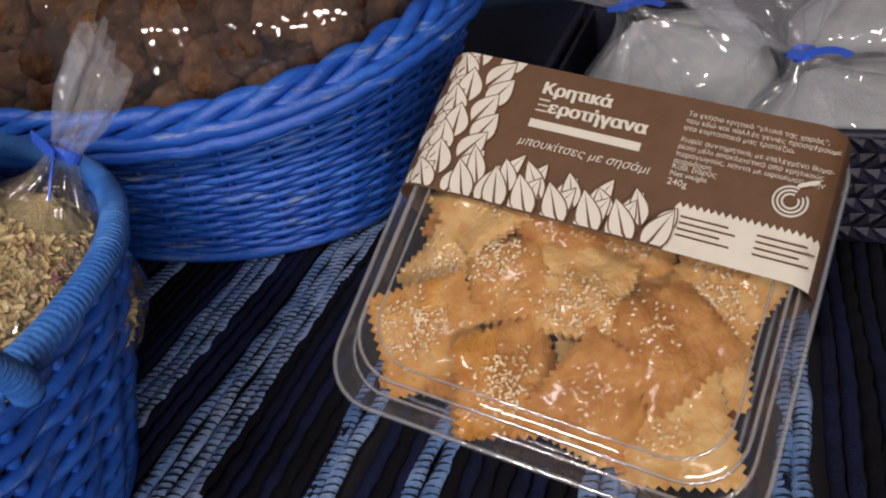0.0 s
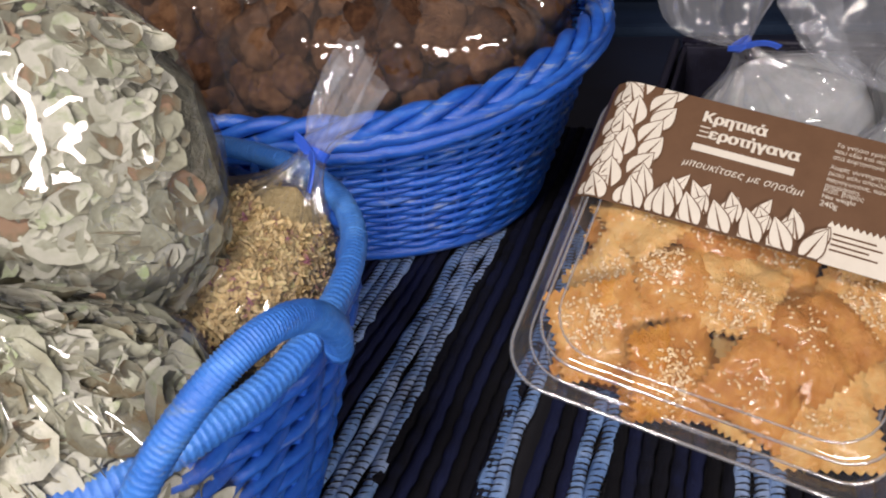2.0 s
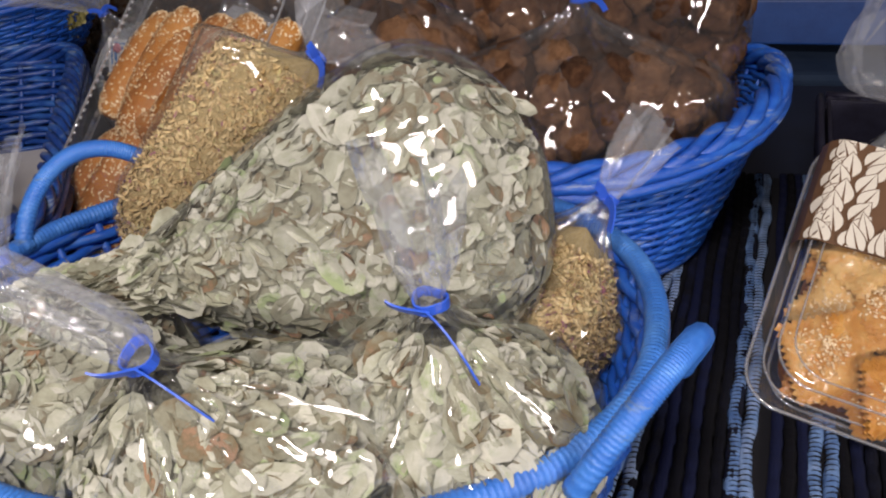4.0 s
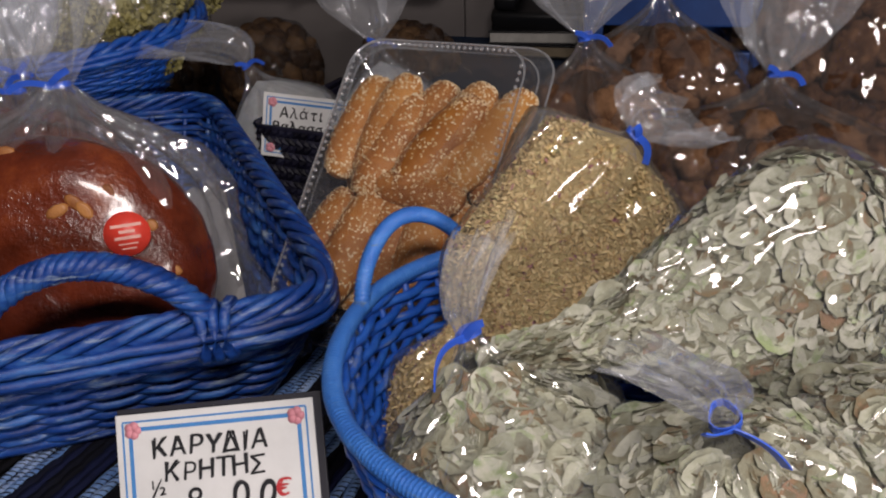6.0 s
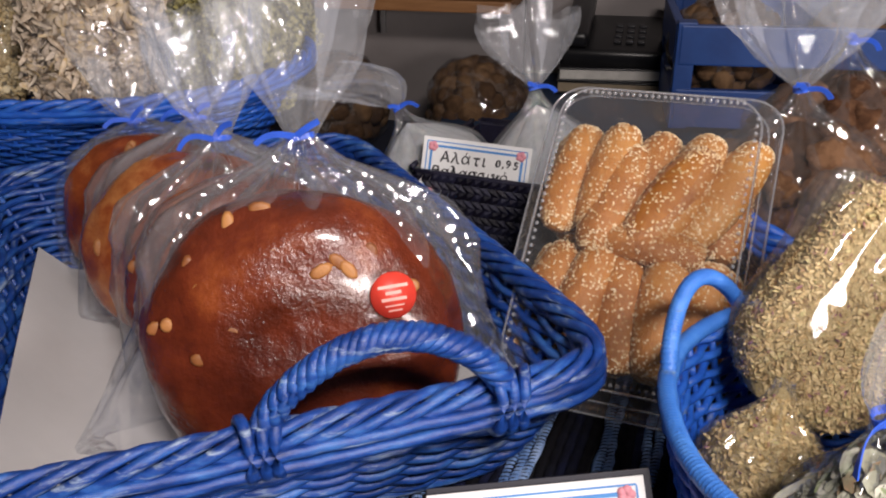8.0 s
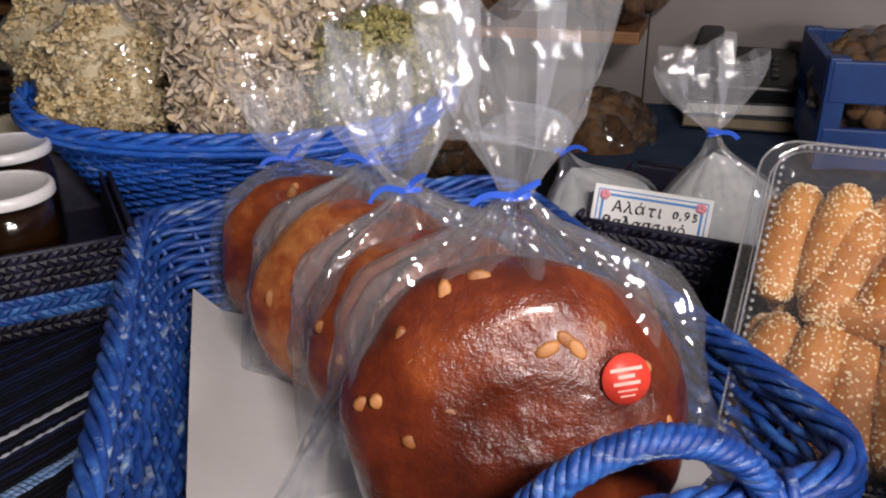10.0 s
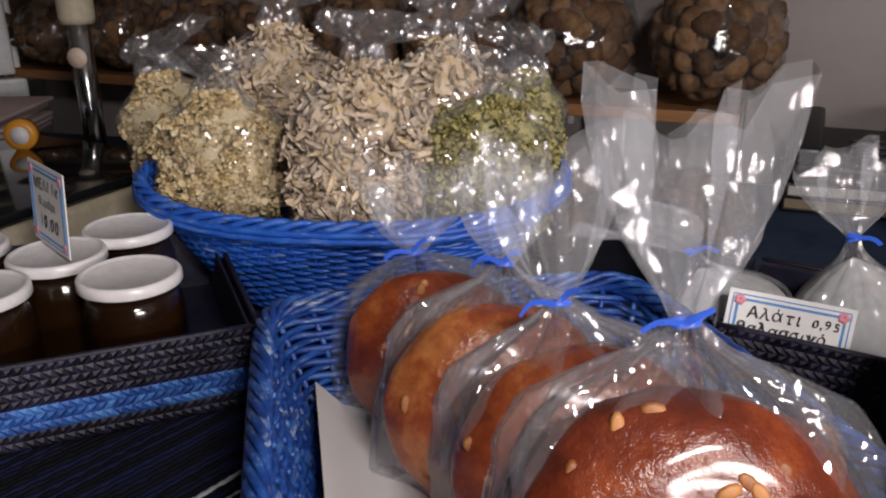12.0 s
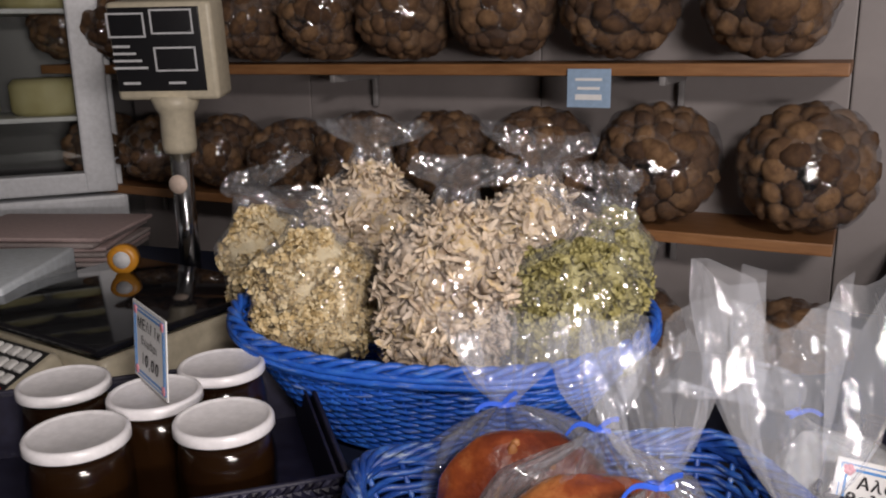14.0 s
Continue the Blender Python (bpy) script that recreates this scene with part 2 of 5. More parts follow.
def basket(name, label, at, turn, rx, ry, base, height, p, stakes, rows, rod, material, rim=3, lift=0.0, rim_r=1.2, group="woven baskets", wrapped=False, skew=0.0, rim_rod=None):
    """A woven willow basket. base: the foot's share of the rim's size; lift: how far the ends rise; p: squareness."""
    root = thing(name, label, "basket", at, group)
    root.rotation_euler = (0, 0, radians(turn))
    per = 4
    n = stakes * per
    R = ring_superellipse(rx, ry, p, n)
    R[:, 0] -= skew * (R[:, 1] / ry + 1) / 2 * (R[:, 0] / rx + 1) / 2
    # even steps along the outline
    loop = np.vstack([R, R[:1]])
    seg = np.r_[0, np.cumsum(np.linalg.norm(np.diff(loop, axis=0), axis=1))]
    u = np.linspace(0, seg[-1], n, endpoint=False)
    R = np.stack([np.interp(u, seg, loop[:, i]) for i in (0, 1)], 1)
    T = np.roll(R, -1, 0) - np.roll(R, 1, 0)
    N = np.stack([T[:, 1], -T[:, 0]], 1)
    N /= np.linalg.norm(N, axis=1)[:, None]
    ends = lift * np.abs(R[:, 0] / rx) ** 3

    def at_height(h):
        s = base + (1 - base) * h ** 0.85
        return R * s, h * (height + ends)

    for i in range(stakes):
        pts = []
        for h in np.linspace(0.0, 1.0, 6):
            q, z = at_height(h)
            pts.append((q[i * per, 0], q[i * per, 1], z[i * per]))
        part("stake", Shape().tube(pts, rod * 0.85, 5), material, root)
    for k in range(rows):
        h = (k + 0.6) / rows * 0.97
        q, z = at_height(h)
        w = np.cos(np.arange(n) * math.pi / per + k * math.pi) * rod * 0.95
        wob = nrng.normal(0, rod * 0.10, n)
        pts = np.column_stack([q + N * (w + wob)[:, None], z + nrng.normal(0, rod * 0.10, n)])
        part("weaver", Shape().tube(pts, rod * (0.88 + 0.2 * nrng.rand()), 6, True), material, root)
    q, z = at_height(1.0)
    rod = rim_rod or rod
    if wrapped:
        core = Shape()
        m = 8
        idx = np.arange(0, n * m) / m
        X = np.interp(idx, np.arange(n + 1), np.r_[q[:, 0], q[0, 0]])
        Y = np.interp(idx, np.arange(n + 1), np.r_[q[:, 1], q[0, 1]])
        Z = np.interp(idx, np.arange(n + 1), np.r_[z, z[0]])
        rr = rim_r * rod * (np.array([1.0, 1.02, 0.90])[np.arange(n * m) % 3] + nrng.normal(0, 0.012, n * m))
        core.tube(np.column_stack([X, Y, Z]), rr, 10, True)
        part("rim", core, BLUE_CANE, root, "rim bound with light blue cane")
    else:
        for s in range(rim):
            turns = max(5, stakes // 3)
            ph = np.arange(n) / n * 2 * math.pi * turns + s * 2 * math.pi / rim
            off, zz = np.cos(ph) * rod * 1.5, np.sin(ph) * rod * 1.6
            pts = np.column_stack([q + N * off[:, None], z + zz + rod * 0.8])
            part("rim_strand", Shape().tube(pts, rod * rim_r * (0.9 + 0.2 * nrng.rand()), 7, True), material, root)
        for s in range(2):
            pts = np.column_stack([q + N * (rod * 1.7), z - rod * (1.0 + 2.1 * s) + nrng.normal(0, rod * 0.12, n)])
            part("rim_strand", Shape().tube(pts, rod * rim_r * 1.02, 7, True), material, root)
    q0, _ = at_height(0.0)
    g = []
    for s in np.linspace(0.02, 1.0, 14):
        g.append(np.column_stack([q0 * s, 0.003 + 0.0015 * np.cos(np.arange(n) * math.pi / 2 + s * 44)]))
    part("base", Shape().sheet(g, True), material, root)
    foot = Shape().tube(np.column_stack([q0 + N * rod, np.full(n, rod)]), rod * 1.2, 6, True)
    part("foot_rim", foot, material, root)
    return root


def arch(a, b, rise, out, n=26):
    """Points of a handle from foot a to foot b, that rises and leans out."""
    a, b, out = np.array(a, float), np.array(b, float), np.array(out, float)
    t = np.linspace(0, 1, n)[:, None]
    s = np.clip(np.sin(t * math.pi), 0, 1) ** 0.62
    return a + (b - a) * t + s * (np.array([0, 0, rise]) + out)


# ---- bags ----
def smooth(a, b, x):
    t = np.clip((x - a) / (b - a), 0, 1)
    return t * t * (3 - 2 * t)


class Bag:
    """The form of a tied clear bag: width w, depth d, height h from the bottom to the tie, in its own axes."""

    def __init__(self, m, w, d, h, seed, shoulder=0.5, neck=0.0052, square=2.5, foot=0.3):
        self.m, self.w, self.d, self.h, self.shoulder, self.neck, self.square, self.foot = m, w, d, h, shoulder, neck, square, foot
        r = np.random.RandomState(seed)
        self.ph = r.rand(6) * 6.28
        self.r = r
        self.form = None

    def point(self, u, v, inset=1.0, folds=1.0):
        """Local place on the skin: u round, v from the bottom (0) to the tie (1)."""
        if self.form is not None:
            a = np.interp(v, self.form[0], self.form[1]) * inset
            b = np.interp(v, self.form[0], self.form[2]) * inset
        else:
            low = np.sqrt(np.clip(1 - (1 - np.minimum(v / self.foot, 1)) ** 2, 0, 1))
            top = 1 - smooth(self.shoulder, 1.0, v) ** 1.15
            s = low * top * inset
            a = self.w / 2 * s + self.neck * smooth(0.8, 1, v)
            b = self.d / 2 * s + self.neck * smooth(0.8, 1, v)
        c, k = np.cos(u), np.sin(u)
        q = (np.abs(c) ** self.square + np.abs(k) ** self.square) ** (-1 / self.square)
        q = q + (1 - q) * smooth(0.7, 1, v)
        f = 1 + folds * (0.030 + 0.30 * smooth(0.5, 0.95, v)) * (0.6 * np.cos(11 * u + self.ph[0] + 2 * v) + 0.4 * np.cos(19 * u + self.ph[1] - 3 * v)) * (1 - smooth(0.95, 1, v) * 0.4)
        f = f + folds * 0.03 * np.cos(3 * u + self.ph[2] + 4 * v)
        if self.form is not None:
            # taut pleats that run down from the tie
            f = f + folds * 0.13 * smooth(0.15, 0.65, v) * ((1 - np.abs(np.sin(4 * u + self.ph[3] + 1.1 * v))) ** 2 - 0.25)
        return np.stack([a * q * c * f, b * q * k * f, v * self.h + 0 * u], -1)

    def place(self, P):
        M = np.array(self.m)
        return P @ M[:3, :3].T + M[:3, 3]

    def film(self, parent, nu=88, nv=44, material=None):
        u = np.linspace(0, 2 * math.pi, nu, endpoint=False)
        G = [self.place(self.point(u, np.full(nu, v))) for v in np.linspace(0.0, 1.0, nv)]
        part("bag", Shape().sheet(G, True), material or FILM, parent, "clear cellophane bag", shadow=False)

    def plume(self, parent, wide, tall, bend=(0, 0), material=None, flat=0.42):
        nu, nv = 34, 9
        u = np.linspace(0, 2 * math.pi, nu, endpoint=False)
        G = []
        crush = 0.35 * self.r.normal(0, 1, (nv, nu, 3)) + 0.75 * self.r.normal(0, 1, (1, nu, 3))
        jag = 1 + 0.10 * np.sign(np.cos(2 * u + self.ph[3])) + 0.06 * np.cos(5 * u + self.ph[4])
        for t in np.linspace(0, 1, nv):
            e = 1 - (1 - t) ** 2.3
            a = self.neck * (1 - 0.20 * math.sin(math.pi * min(t * 4, 1))) + (wide / 2 - self.neck) * e
            b = self.neck + (wide / 2 * flat - self.neck) * e
            f = 1 + (0.12 + 0.42 * e) * (0.55 * np.cos(3 * u + self.ph[5] + t) + 0.45 * np.cos(5 * u + self.ph[1] + 2 * t) + 0.30 * np.cos(9 * u + self.ph[2]))
            P = np.stack([a * np.cos(u) * f + bend[0] * t * t, b * np.sin(u) * f + bend[1] * t * t, self.h + tall * t * (1 + (jag - 1) * t)], -1)
            P += crush[len(G)] * (0.0003 + 0.020 * wide * min(t * 2.0, 1))
            G.append(self.place(P))
        part("bag_neck", Shape().sheet(G, True), material or FILM_THICK, parent, "gathered and flared bag top", smooth=False, shadow=False)

    def ribbon(self, P, width, across):
        """A flat band along local points P, width across the local direction given, 0.7 mm thick."""
        P = np.asarray(P, float)
        T = np.gradient(P, axis=0)
        T /= np.linalg.norm(T, axis=1)[:, None] + 1e-12
        A = np.asarray(across, float) - T * (T @ np.asarray(across, float))[:, None]
        A /= np.linalg.norm(A, axis=1)[:, None] + 1e-12
        B = np.cross(T, A)
        ring = [(-1, -1), (1, -1), (1, 1), (-1, 1)]
        G = [[tuple(q) for q in self.place(np.stack([p + a * width / 2 * u + b * 0.00035 * v for u, v in ring]))] for p, a, b in zip(P, A, B)]
        s = Shape().sheet(G, True)
        k = 4 * (len(P) - 1)
        s.f += [(3, 2, 1, 0), (k, k + 1, k + 2, k + 3)]
        return s

    def tie(self, parent, ends=0.035, droop=0.3, side=1):
        rad = self.neck * 0.86 + 0.0012
        a = np.linspace(0, 2 * math.pi, 22)
        wob = 0.0006 * np.cos(3 * a + self.ph[0])
        band = np.stack([(rad + wob) * np.cos(a), (rad + wob) * np.sin(a), self.h + 0.0012 * np.cos(a + self.ph[1])], -1)
        part("twist_tie", self.ribbon(band, 0.0040, (0, 0, 1)), TIE, parent, "blue twist tie", smooth=False)
        f = np.array([side * 0.35, -1.0, 0.0])
        f /= np.linalg.norm(f)
        k0 = np.array([*(f[:2] * rad), self.h])
        t = np.linspace(0, 1, 12)[:, None]
        curl = 0.25 + 0.5 * self.r.rand()
        for sgn, L, rise in ((side, ends, -droop), (-side, ends * 0.75, 0.35)):
            P = k0 + f * (0.004 * np.sin(t * 2.2) + 0.003 * t) + np.array([sgn * L, 0, 0]) * t * (1 - 0.22 * t) + np.array([0, 0, L]) * (rise * t * (0.6 + 0.6 * t) + curl * 0.3 * np.sin(t * 3.1))
            part("tie_end", self.ribbon(P, 0.0044, (0.3, -0.5, 1.0)), TIE, parent, smooth=False)

    def spots(self, n, fill, depth, clump=0.0, low=0.06):
        """n random places under the skin, with the way out."""
        u = self.r.rand(n) * 2 * math.pi
        v = low + self.r.rand(n) * (fill - low)
        i = 0.925 - depth * self.r.rand(n) ** 1.5
        A = self.point(u, v, 1.0, 0.0) * np.stack([i, i, np.ones(n)], -1)
        e = 1e-3
        du = self.point(u + e, v, 1, 0) - self.point(u - e, v, 1, 0)
        dv = self.point(u, np.minimum(v + e, 1), 1, 0) - self.point(u, v - e, 1, 0)
        N = np.cross(du, dv)
        N /= np.linalg.norm(N, axis=1)[:, None] + 1e-12
        M = np.array(self.m)[:3, :3]
        if clump:
            A = A + N * np.array([clump * noise.noise(Vector(p) * 38) for p in A])[:, None]
        return self.place(A), N @ M.T

    def core(self, parent, name, material, fill, inset, label="", rough=0.0, nu=56, nv=26, kind=""):
        """The filling itself, up to the height fill, as one closed lump."""
        u = np.linspace(0, 2 * math.pi, nu, endpoint=False)
        G = []
        for v in np.linspace(0.02, fill, nv):
            P = self.point(u, np.full(nu, v), inset, 0.3)
            if rough:
                P[:, :2] *= 1 + rough * (self.r.rand(nu, 1) - 0.5)
            G.append(self.place(P))
        last = self.point(u, np.full(nu, fill), inset, 0.3)
        for s in (0.7, 0.35, 0.02):
            L = last.copy()
            L[:, :2] *= s
            L[:, 2] += (1 - s) * 0.08 * self.h
            G.append(self.place(L))
        ob = part(name, Shape().sheet(G, True), material, parent, label)
        if kind:
            ob["kind"] = kind
        return ob


def flakes(P, N, size, aspect, tilt, r, fold=0.25, sides=6):
    """Small leaf-shaped blades, folded along the middle, lying near the surface with normals N."""
    s = Shape()
    n = len(P)
    V, F = [], []
    A = r.normal(0, 1, (n, 3))
    N = N + r.normal(0, tilt, (n, 3))
    N /= np.linalg.norm(N, axis=1)[:, None]
    X = np.cross(N, A)
    X /= np.linalg.norm(X, axis=1)[:, None] + 1e-9
    Y = np.cross(N, X)
    L = size * (0.6 + 0.8 * r.rand(n))[:, None]
    W = L * aspect * (0.75 + 0.5 * r.rand(n))[:, None]
    curl = L * fold * r.normal(0, 0.8, n)[:, None]
    c = []
    for k in range(10):
        a = k * math.pi / 5
        c.append(P + X * L * 0.5 * math.cos(a) + Y * W * 0.5 * math.sin(a) * (1 - 0.22 * math.cos(a)) + N * curl * (0.5 * math.cos(a) ** 2 + 0.25 * abs(math.sin(a))))
    c += [P - X * L * 0.25 - N * L * 0.05, P + X * L * 0.25 - N * L * 0.05]
    Q = np.stack(c, 1).reshape(-1, 3)
    quads = ((11, 9, 0), (11, 0, 1), (11, 1, 2), (11, 2, 3, 10), (10, 3, 4), (10, 4, 5), (10, 5, 6), (10, 6, 7), (10, 7, 8, 11), (11, 8, 9))
    s.v = [tuple(p) for p in Q]
    s.f = [tuple(12 * i + k for k in q) for i in range(n) for q in quads]
    return s


def grains(P, N, length, width, r, upright_share=0.15):
    """Slim grains: four-sided spindles."""
    s = Shape()
    n = len(P)
    A = r.normal(0, 1, (n, 3))
    X = np.cross(N, A)
    X += N * r.normal(0, upright_share, (n, 1))
    X /= np.linalg.norm(X, axis=1)[:, None] + 1e-9
    Y = np.cross(N, X)
    Y /= np.linalg.norm(Y, axis=1)[:, None] + 1e-9
    Z = np.cross(X, Y)
    L = length * (0.6 + 0.7 * r.rand(n))[:, None]
    W = width * (0.7 + 0.6 * r.rand(n))[:, None]
    Q = np.stack([P - X * L / 2, P + Y * W / 2, P + Z * W / 2, P - Y * W / 2, P - Z * W / 2, P + X * L / 2], 1).reshape(-1, 3)
    tri = ((0, 2, 1), (0, 3, 2), (0, 4, 3), (0, 1, 4), (5, 1, 2), (5, 2, 3), (5, 3, 4), (5, 4, 1))
    s.v = [tuple(p) for p in Q]
    s.f = [tuple(6 * i + k for k in q) for i in range(n) for q in tri]
    return s


def lump(r, size, squash=(1, 1, 1), rough=0.14, boxy=2.0, n=12):
    """One rough rusk-like lump, round (boxy 2) to block-shaped (boxy 6)."""
    th = np.linspace(0.0, math.pi, n)
    ph = np.linspace(0, 2 * math.pi, 2 * n, endpoint=False)
    off = Vector((r.rand() * 50, r.rand() * 50, r.rand() * 50))
    G = []
    for t in th:
        row = []
        for p in ph:
            d = Vector((math.sin(t) * math.cos(p), math.sin(t) * math.sin(p), math.cos(t)))
            k = (abs(d.x) ** boxy + abs(d.y) ** boxy + abs(d.z) ** boxy) ** (-1 / boxy)
            k *= 1 + rough * noise.noise(d * 2.2 + off) + rough * 0.55 * noise.noise(d * 6 + off)
            row.append((d.x * k * size * squash[0], d.y * k * size * squash[1], d.z * k * size * squash[2]))
        G.append(row)
    return Shape().sheet(G, True)


SAGE = surface("dried_sage_leaf", [(0.03, (0.30, 0.19, 0.12)), (0.12, (0.19, 0.15, 0.09)), (0.25, (0.24, 0.23, 0.165)), (0.5, (0.37, 0.375, 0.285)), (0.75, (0.54, 0.53, 0.45)), (0.95, (0.30, 0.36, 0.19))], 90, 0.85, 900, 0.5, spec=0.2, island=0.75)
# lump behind the sage leaves: shade in their gaps is put into this darker colour
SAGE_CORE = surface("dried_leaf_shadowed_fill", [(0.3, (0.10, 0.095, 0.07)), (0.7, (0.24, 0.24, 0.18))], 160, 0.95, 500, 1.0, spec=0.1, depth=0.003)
SEED = surface("dried_oregano_bits", [(0.06, (0.30, 0.13, 0.17)), (0.18, (0.40, 0.28, 0.12)), (0.5, (0.57, 0.43, 0.22)), (0.78, (0.68, 0.54, 0.30)), (0.95, (0.50, 0.44, 0.20))], 120, 0.85, 900, 0.3, spec=0.2, island=0.75)
SEED_CORE = surface("oregano_fill", [(0.3, (0.44, 0.33, 0.15)), (0.7, (0.60, 0.47, 0.24))], 500, 0.95, 900, 1.0, spec=0.1, depth=0.002)
RUSK = surface("dark_barley_rusk", [(0.25, (0.038, 0.014, 0.006)), (0.5, (0.112, 0.050, 0.023)), (0.75, (0.24, 0.125, 0.064))], 1.8, 0.85, 9, 1.0, spec=0.25, island=0.45, obj=0.4, depth=0.003)
# near-black rusk colour with the shade of the gaps painted in
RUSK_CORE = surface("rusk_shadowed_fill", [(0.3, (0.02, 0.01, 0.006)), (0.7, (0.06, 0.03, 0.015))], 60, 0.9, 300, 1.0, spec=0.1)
SALT = surface("white_sea_salt", [(0.3, (0.42, 0.43, 0.44)), (0.7, (0.58, 0.59, 0.60))], 60, 0.75, 700, 1.0, spec=0.3, depth=0.002, sss=0.15)
CRUST = surface("glazed_red_brown_bread_crust", [(0.28, (0.065, 0.012, 0.006)), (0.47, (0.145, 0.026, 0.010)), (0.61, (0.26, 0.060, 0.017)), (0.76, (0.46, 0.18, 0.055))], 15, 0.26, 90, 0.6, spec=0.5, obj=0.25, coat=0.6, depth=0.003)
ALMOND = surface("blanched_almond", [(0.3, (0.22, 0.07, 0.018)), (0.7, (0.46, 0.20, 0.06))], 80, 0.5, 400, 0.2, island=0.4)
SESAME = surface("toasted_sesame", [(0.15, (0.50, 0.30, 0.12)), (0.5, (0.68, 0.49, 0.27)), (0.8, (0.78, 0.63, 0.41))], 100, 0.55, 900, 0.1, island=0.7)
PASTRY = surface("honey_glazed_fried_pastry", [(0.25, (0.42, 0.16, 0.024)), (0.5, (0.58, 0.28, 0.060)), (0.75, (0.70, 0.45, 0.17))], 2.2, 0.32, 9, 0.7, obj=0.40, coat=0.35, depth=0.002, sss=0.12)
BISCUIT = surface("golden_sesame_biscuit", [(0.2, (0.27, 0.085, 0.012)), (0.5, (0.43, 0.165, 0.028)), (0.8, (0.55, 0.26, 0.06))], 40, 0.55, 300, 0.5, obj=0.35, depth=0.002)
CARD_WHITE = surface("white_paper_card", [(0.3, (0.70, 0.70, 0.70)), (0.7, (0.80, 0.80, 0.80))], 30, 0.55, 500, 0.1)
INK = plain("black_marker_ink", (0.012, 0.012, 0.016), 0.6)
CARD_BLUE = plain("printed_blue_border", (0.07, 0.26, 0.62), 0.55)
PINK = plain("printed_pink_flower", (0.75, 0.30, 0.36), 0.55)
RED_INK = plain("red_ink", (0.55, 0.04, 0.05), 0.6)


# ---- table, cloth, room ----
TABLE = surface("navy_painted_board", [(0.3, (0.005, 0.008, 0.022)), (0.7, (0.010, 0.018, 0.05))], 12, 0.6, 200, 0.2)
solid("table_top", Shape().box(pose(-0.5, 0.55, -0.035), 2.3, 1.0, 0.05, 0.004), TABLE, "dark navy painted wooden stall table top", "table", kind="structure", smooth=False)


def slope(x):
    """How far the cloth's stripes lean, by their place along the table."""
    return 0.12 + 0.33 * max(0.0, min(1.0, -x / 1.0))


def stripe_x(x0, y):
    return x0 + slope(x0) * (y - 0.42)


cloth = thing("striped_rag_cloth", "dark navy and black rag-woven tablecloth with light blue stripes", "tablecloth")
LIGHT = {}
for c, k in ((-0.085, 3), (-0.037, 4), (0.029, 2), (0.070, 2), (0.143, 3), (0.210, 2), (-0.145, 2), (-0.200, 3), (-0.262, 2), (-0.318, 1), (-0.352, 2), (-0.384, 2), (-0.44, 3), (-0.50, 2), (-0.56, 3), (-0.62, 2), (-0.68, 2), (-0.74, 3), (-0.80, 2), (-0.86, 1), (-0.925, 2), (0.275, 3), (0.33, 2), (0.39, 3)):
    LIGHT[c] = k
CORD = 0.0072
dark, light, thread = Shape(), Shape(), Shape()
pale = Shape()
cells = set()
for c, k in LIGHT.items():
    for j in range(k):
        x0 = c + (j - (k - 1) / 2) * CORD
        cells.add(round(x0 / CORD))
        y0, y1 = 0.08 + 0.03 * nrng.rand(), 0.755
        ys = np.arange(y0, y1, 0.0021)
        per = 0.0036 + 0.0006 * nrng.rand()
        ph = nrng.rand() * 6.28
        bulge = np.abs(np.sin(ys * math.pi / per + ph)) ** 0.6
        wav = 0.0012 * np.sin(ys * 31 + ph) + 0.0008 * np.sin(ys * 97 + 2 * ph)
        xs = np.array([stripe_x(x0, y) for y in ys]) + wav
        light.tube(np.column_stack([xs, ys, 0.0005 + 0.0004 * bulge]), CORD * (0.44 + 0.10 * bulge + 0.05 * np.sin(ys * 240 + ph)), 6, flat=0.5)
        for y in np.arange((math.pi * math.ceil(y0 / per + ph / math.pi) - ph) / math.pi * per, y1, per):
            xx = stripe_x(x0, y) + 0.0012 * math.sin(y * 31 + ph)
            a = np.linspace(-0.05, math.pi + 0.05, 5)
            lean = nrng.normal(0.0005, 0.0004)
            thread.tube(np.column_stack([xx + CORD * 0.50 * np.cos(a), np.full(5, y) + lean * np.cos(a), 0.0006 + 0.0021 * np.sin(a)]), 0.00058, 3)
for c in (-0.995, -0.972):
    ys = np.arange(0.1, 0.755, 0.0028)
    bulge = np.abs(np.sin(ys * math.pi / 0.0085)) ** 0.6
    pale.tube(np.column_stack([[stripe_x(c, y) for y in ys], ys, 0.0005 + 0.0014 * bulge]), CORD * (0.32 + 0.2 * bulge) * (0.55 if c > -0.98 else 0.8), 6, flat=0.7)
x = -1.62
while x < 0.62:
    if round(x / CORD) not in cells:
        ys = np.arange(0.06, 0.76, 0.006)
        b = np.abs(np.sin(ys * math.pi / 0.009 + x * 700)) ** 0.7
        dark.tube(np.column_stack([np.array([stripe_x(x, y) for y in ys]) + 0.0008 * np.sin(ys * 40 + x * 90), ys, -0.0008 + 0.0012 * b]), CORD * (0.42 + 0.12 * b), 5, flat=0.65)
    x += CORD * 0.96
g = part("dark_weave", dark, CLOTH_DARK, cloth, "black and navy rag cords")
g["kind"] = "stuff"
g = part("light_stripes", light, CLOTH_LIGHT, cloth, "light blue rag cords")
g["kind"] = "stuff"
g = part("pale_stripe", pale, CLOTH_WHITE, cloth, "greyish white rag cords")
g["kind"] = "stuff"
g = part("binding_threads", thread, THREAD, cloth, "black binding threads")
g["kind"] = "stuff"
under = Shape().box(pose(-0.5, 0.408, -0.0065), 2.28, 0.70, 0.007, 0.002)
part("backing", under, THREAD, cloth)

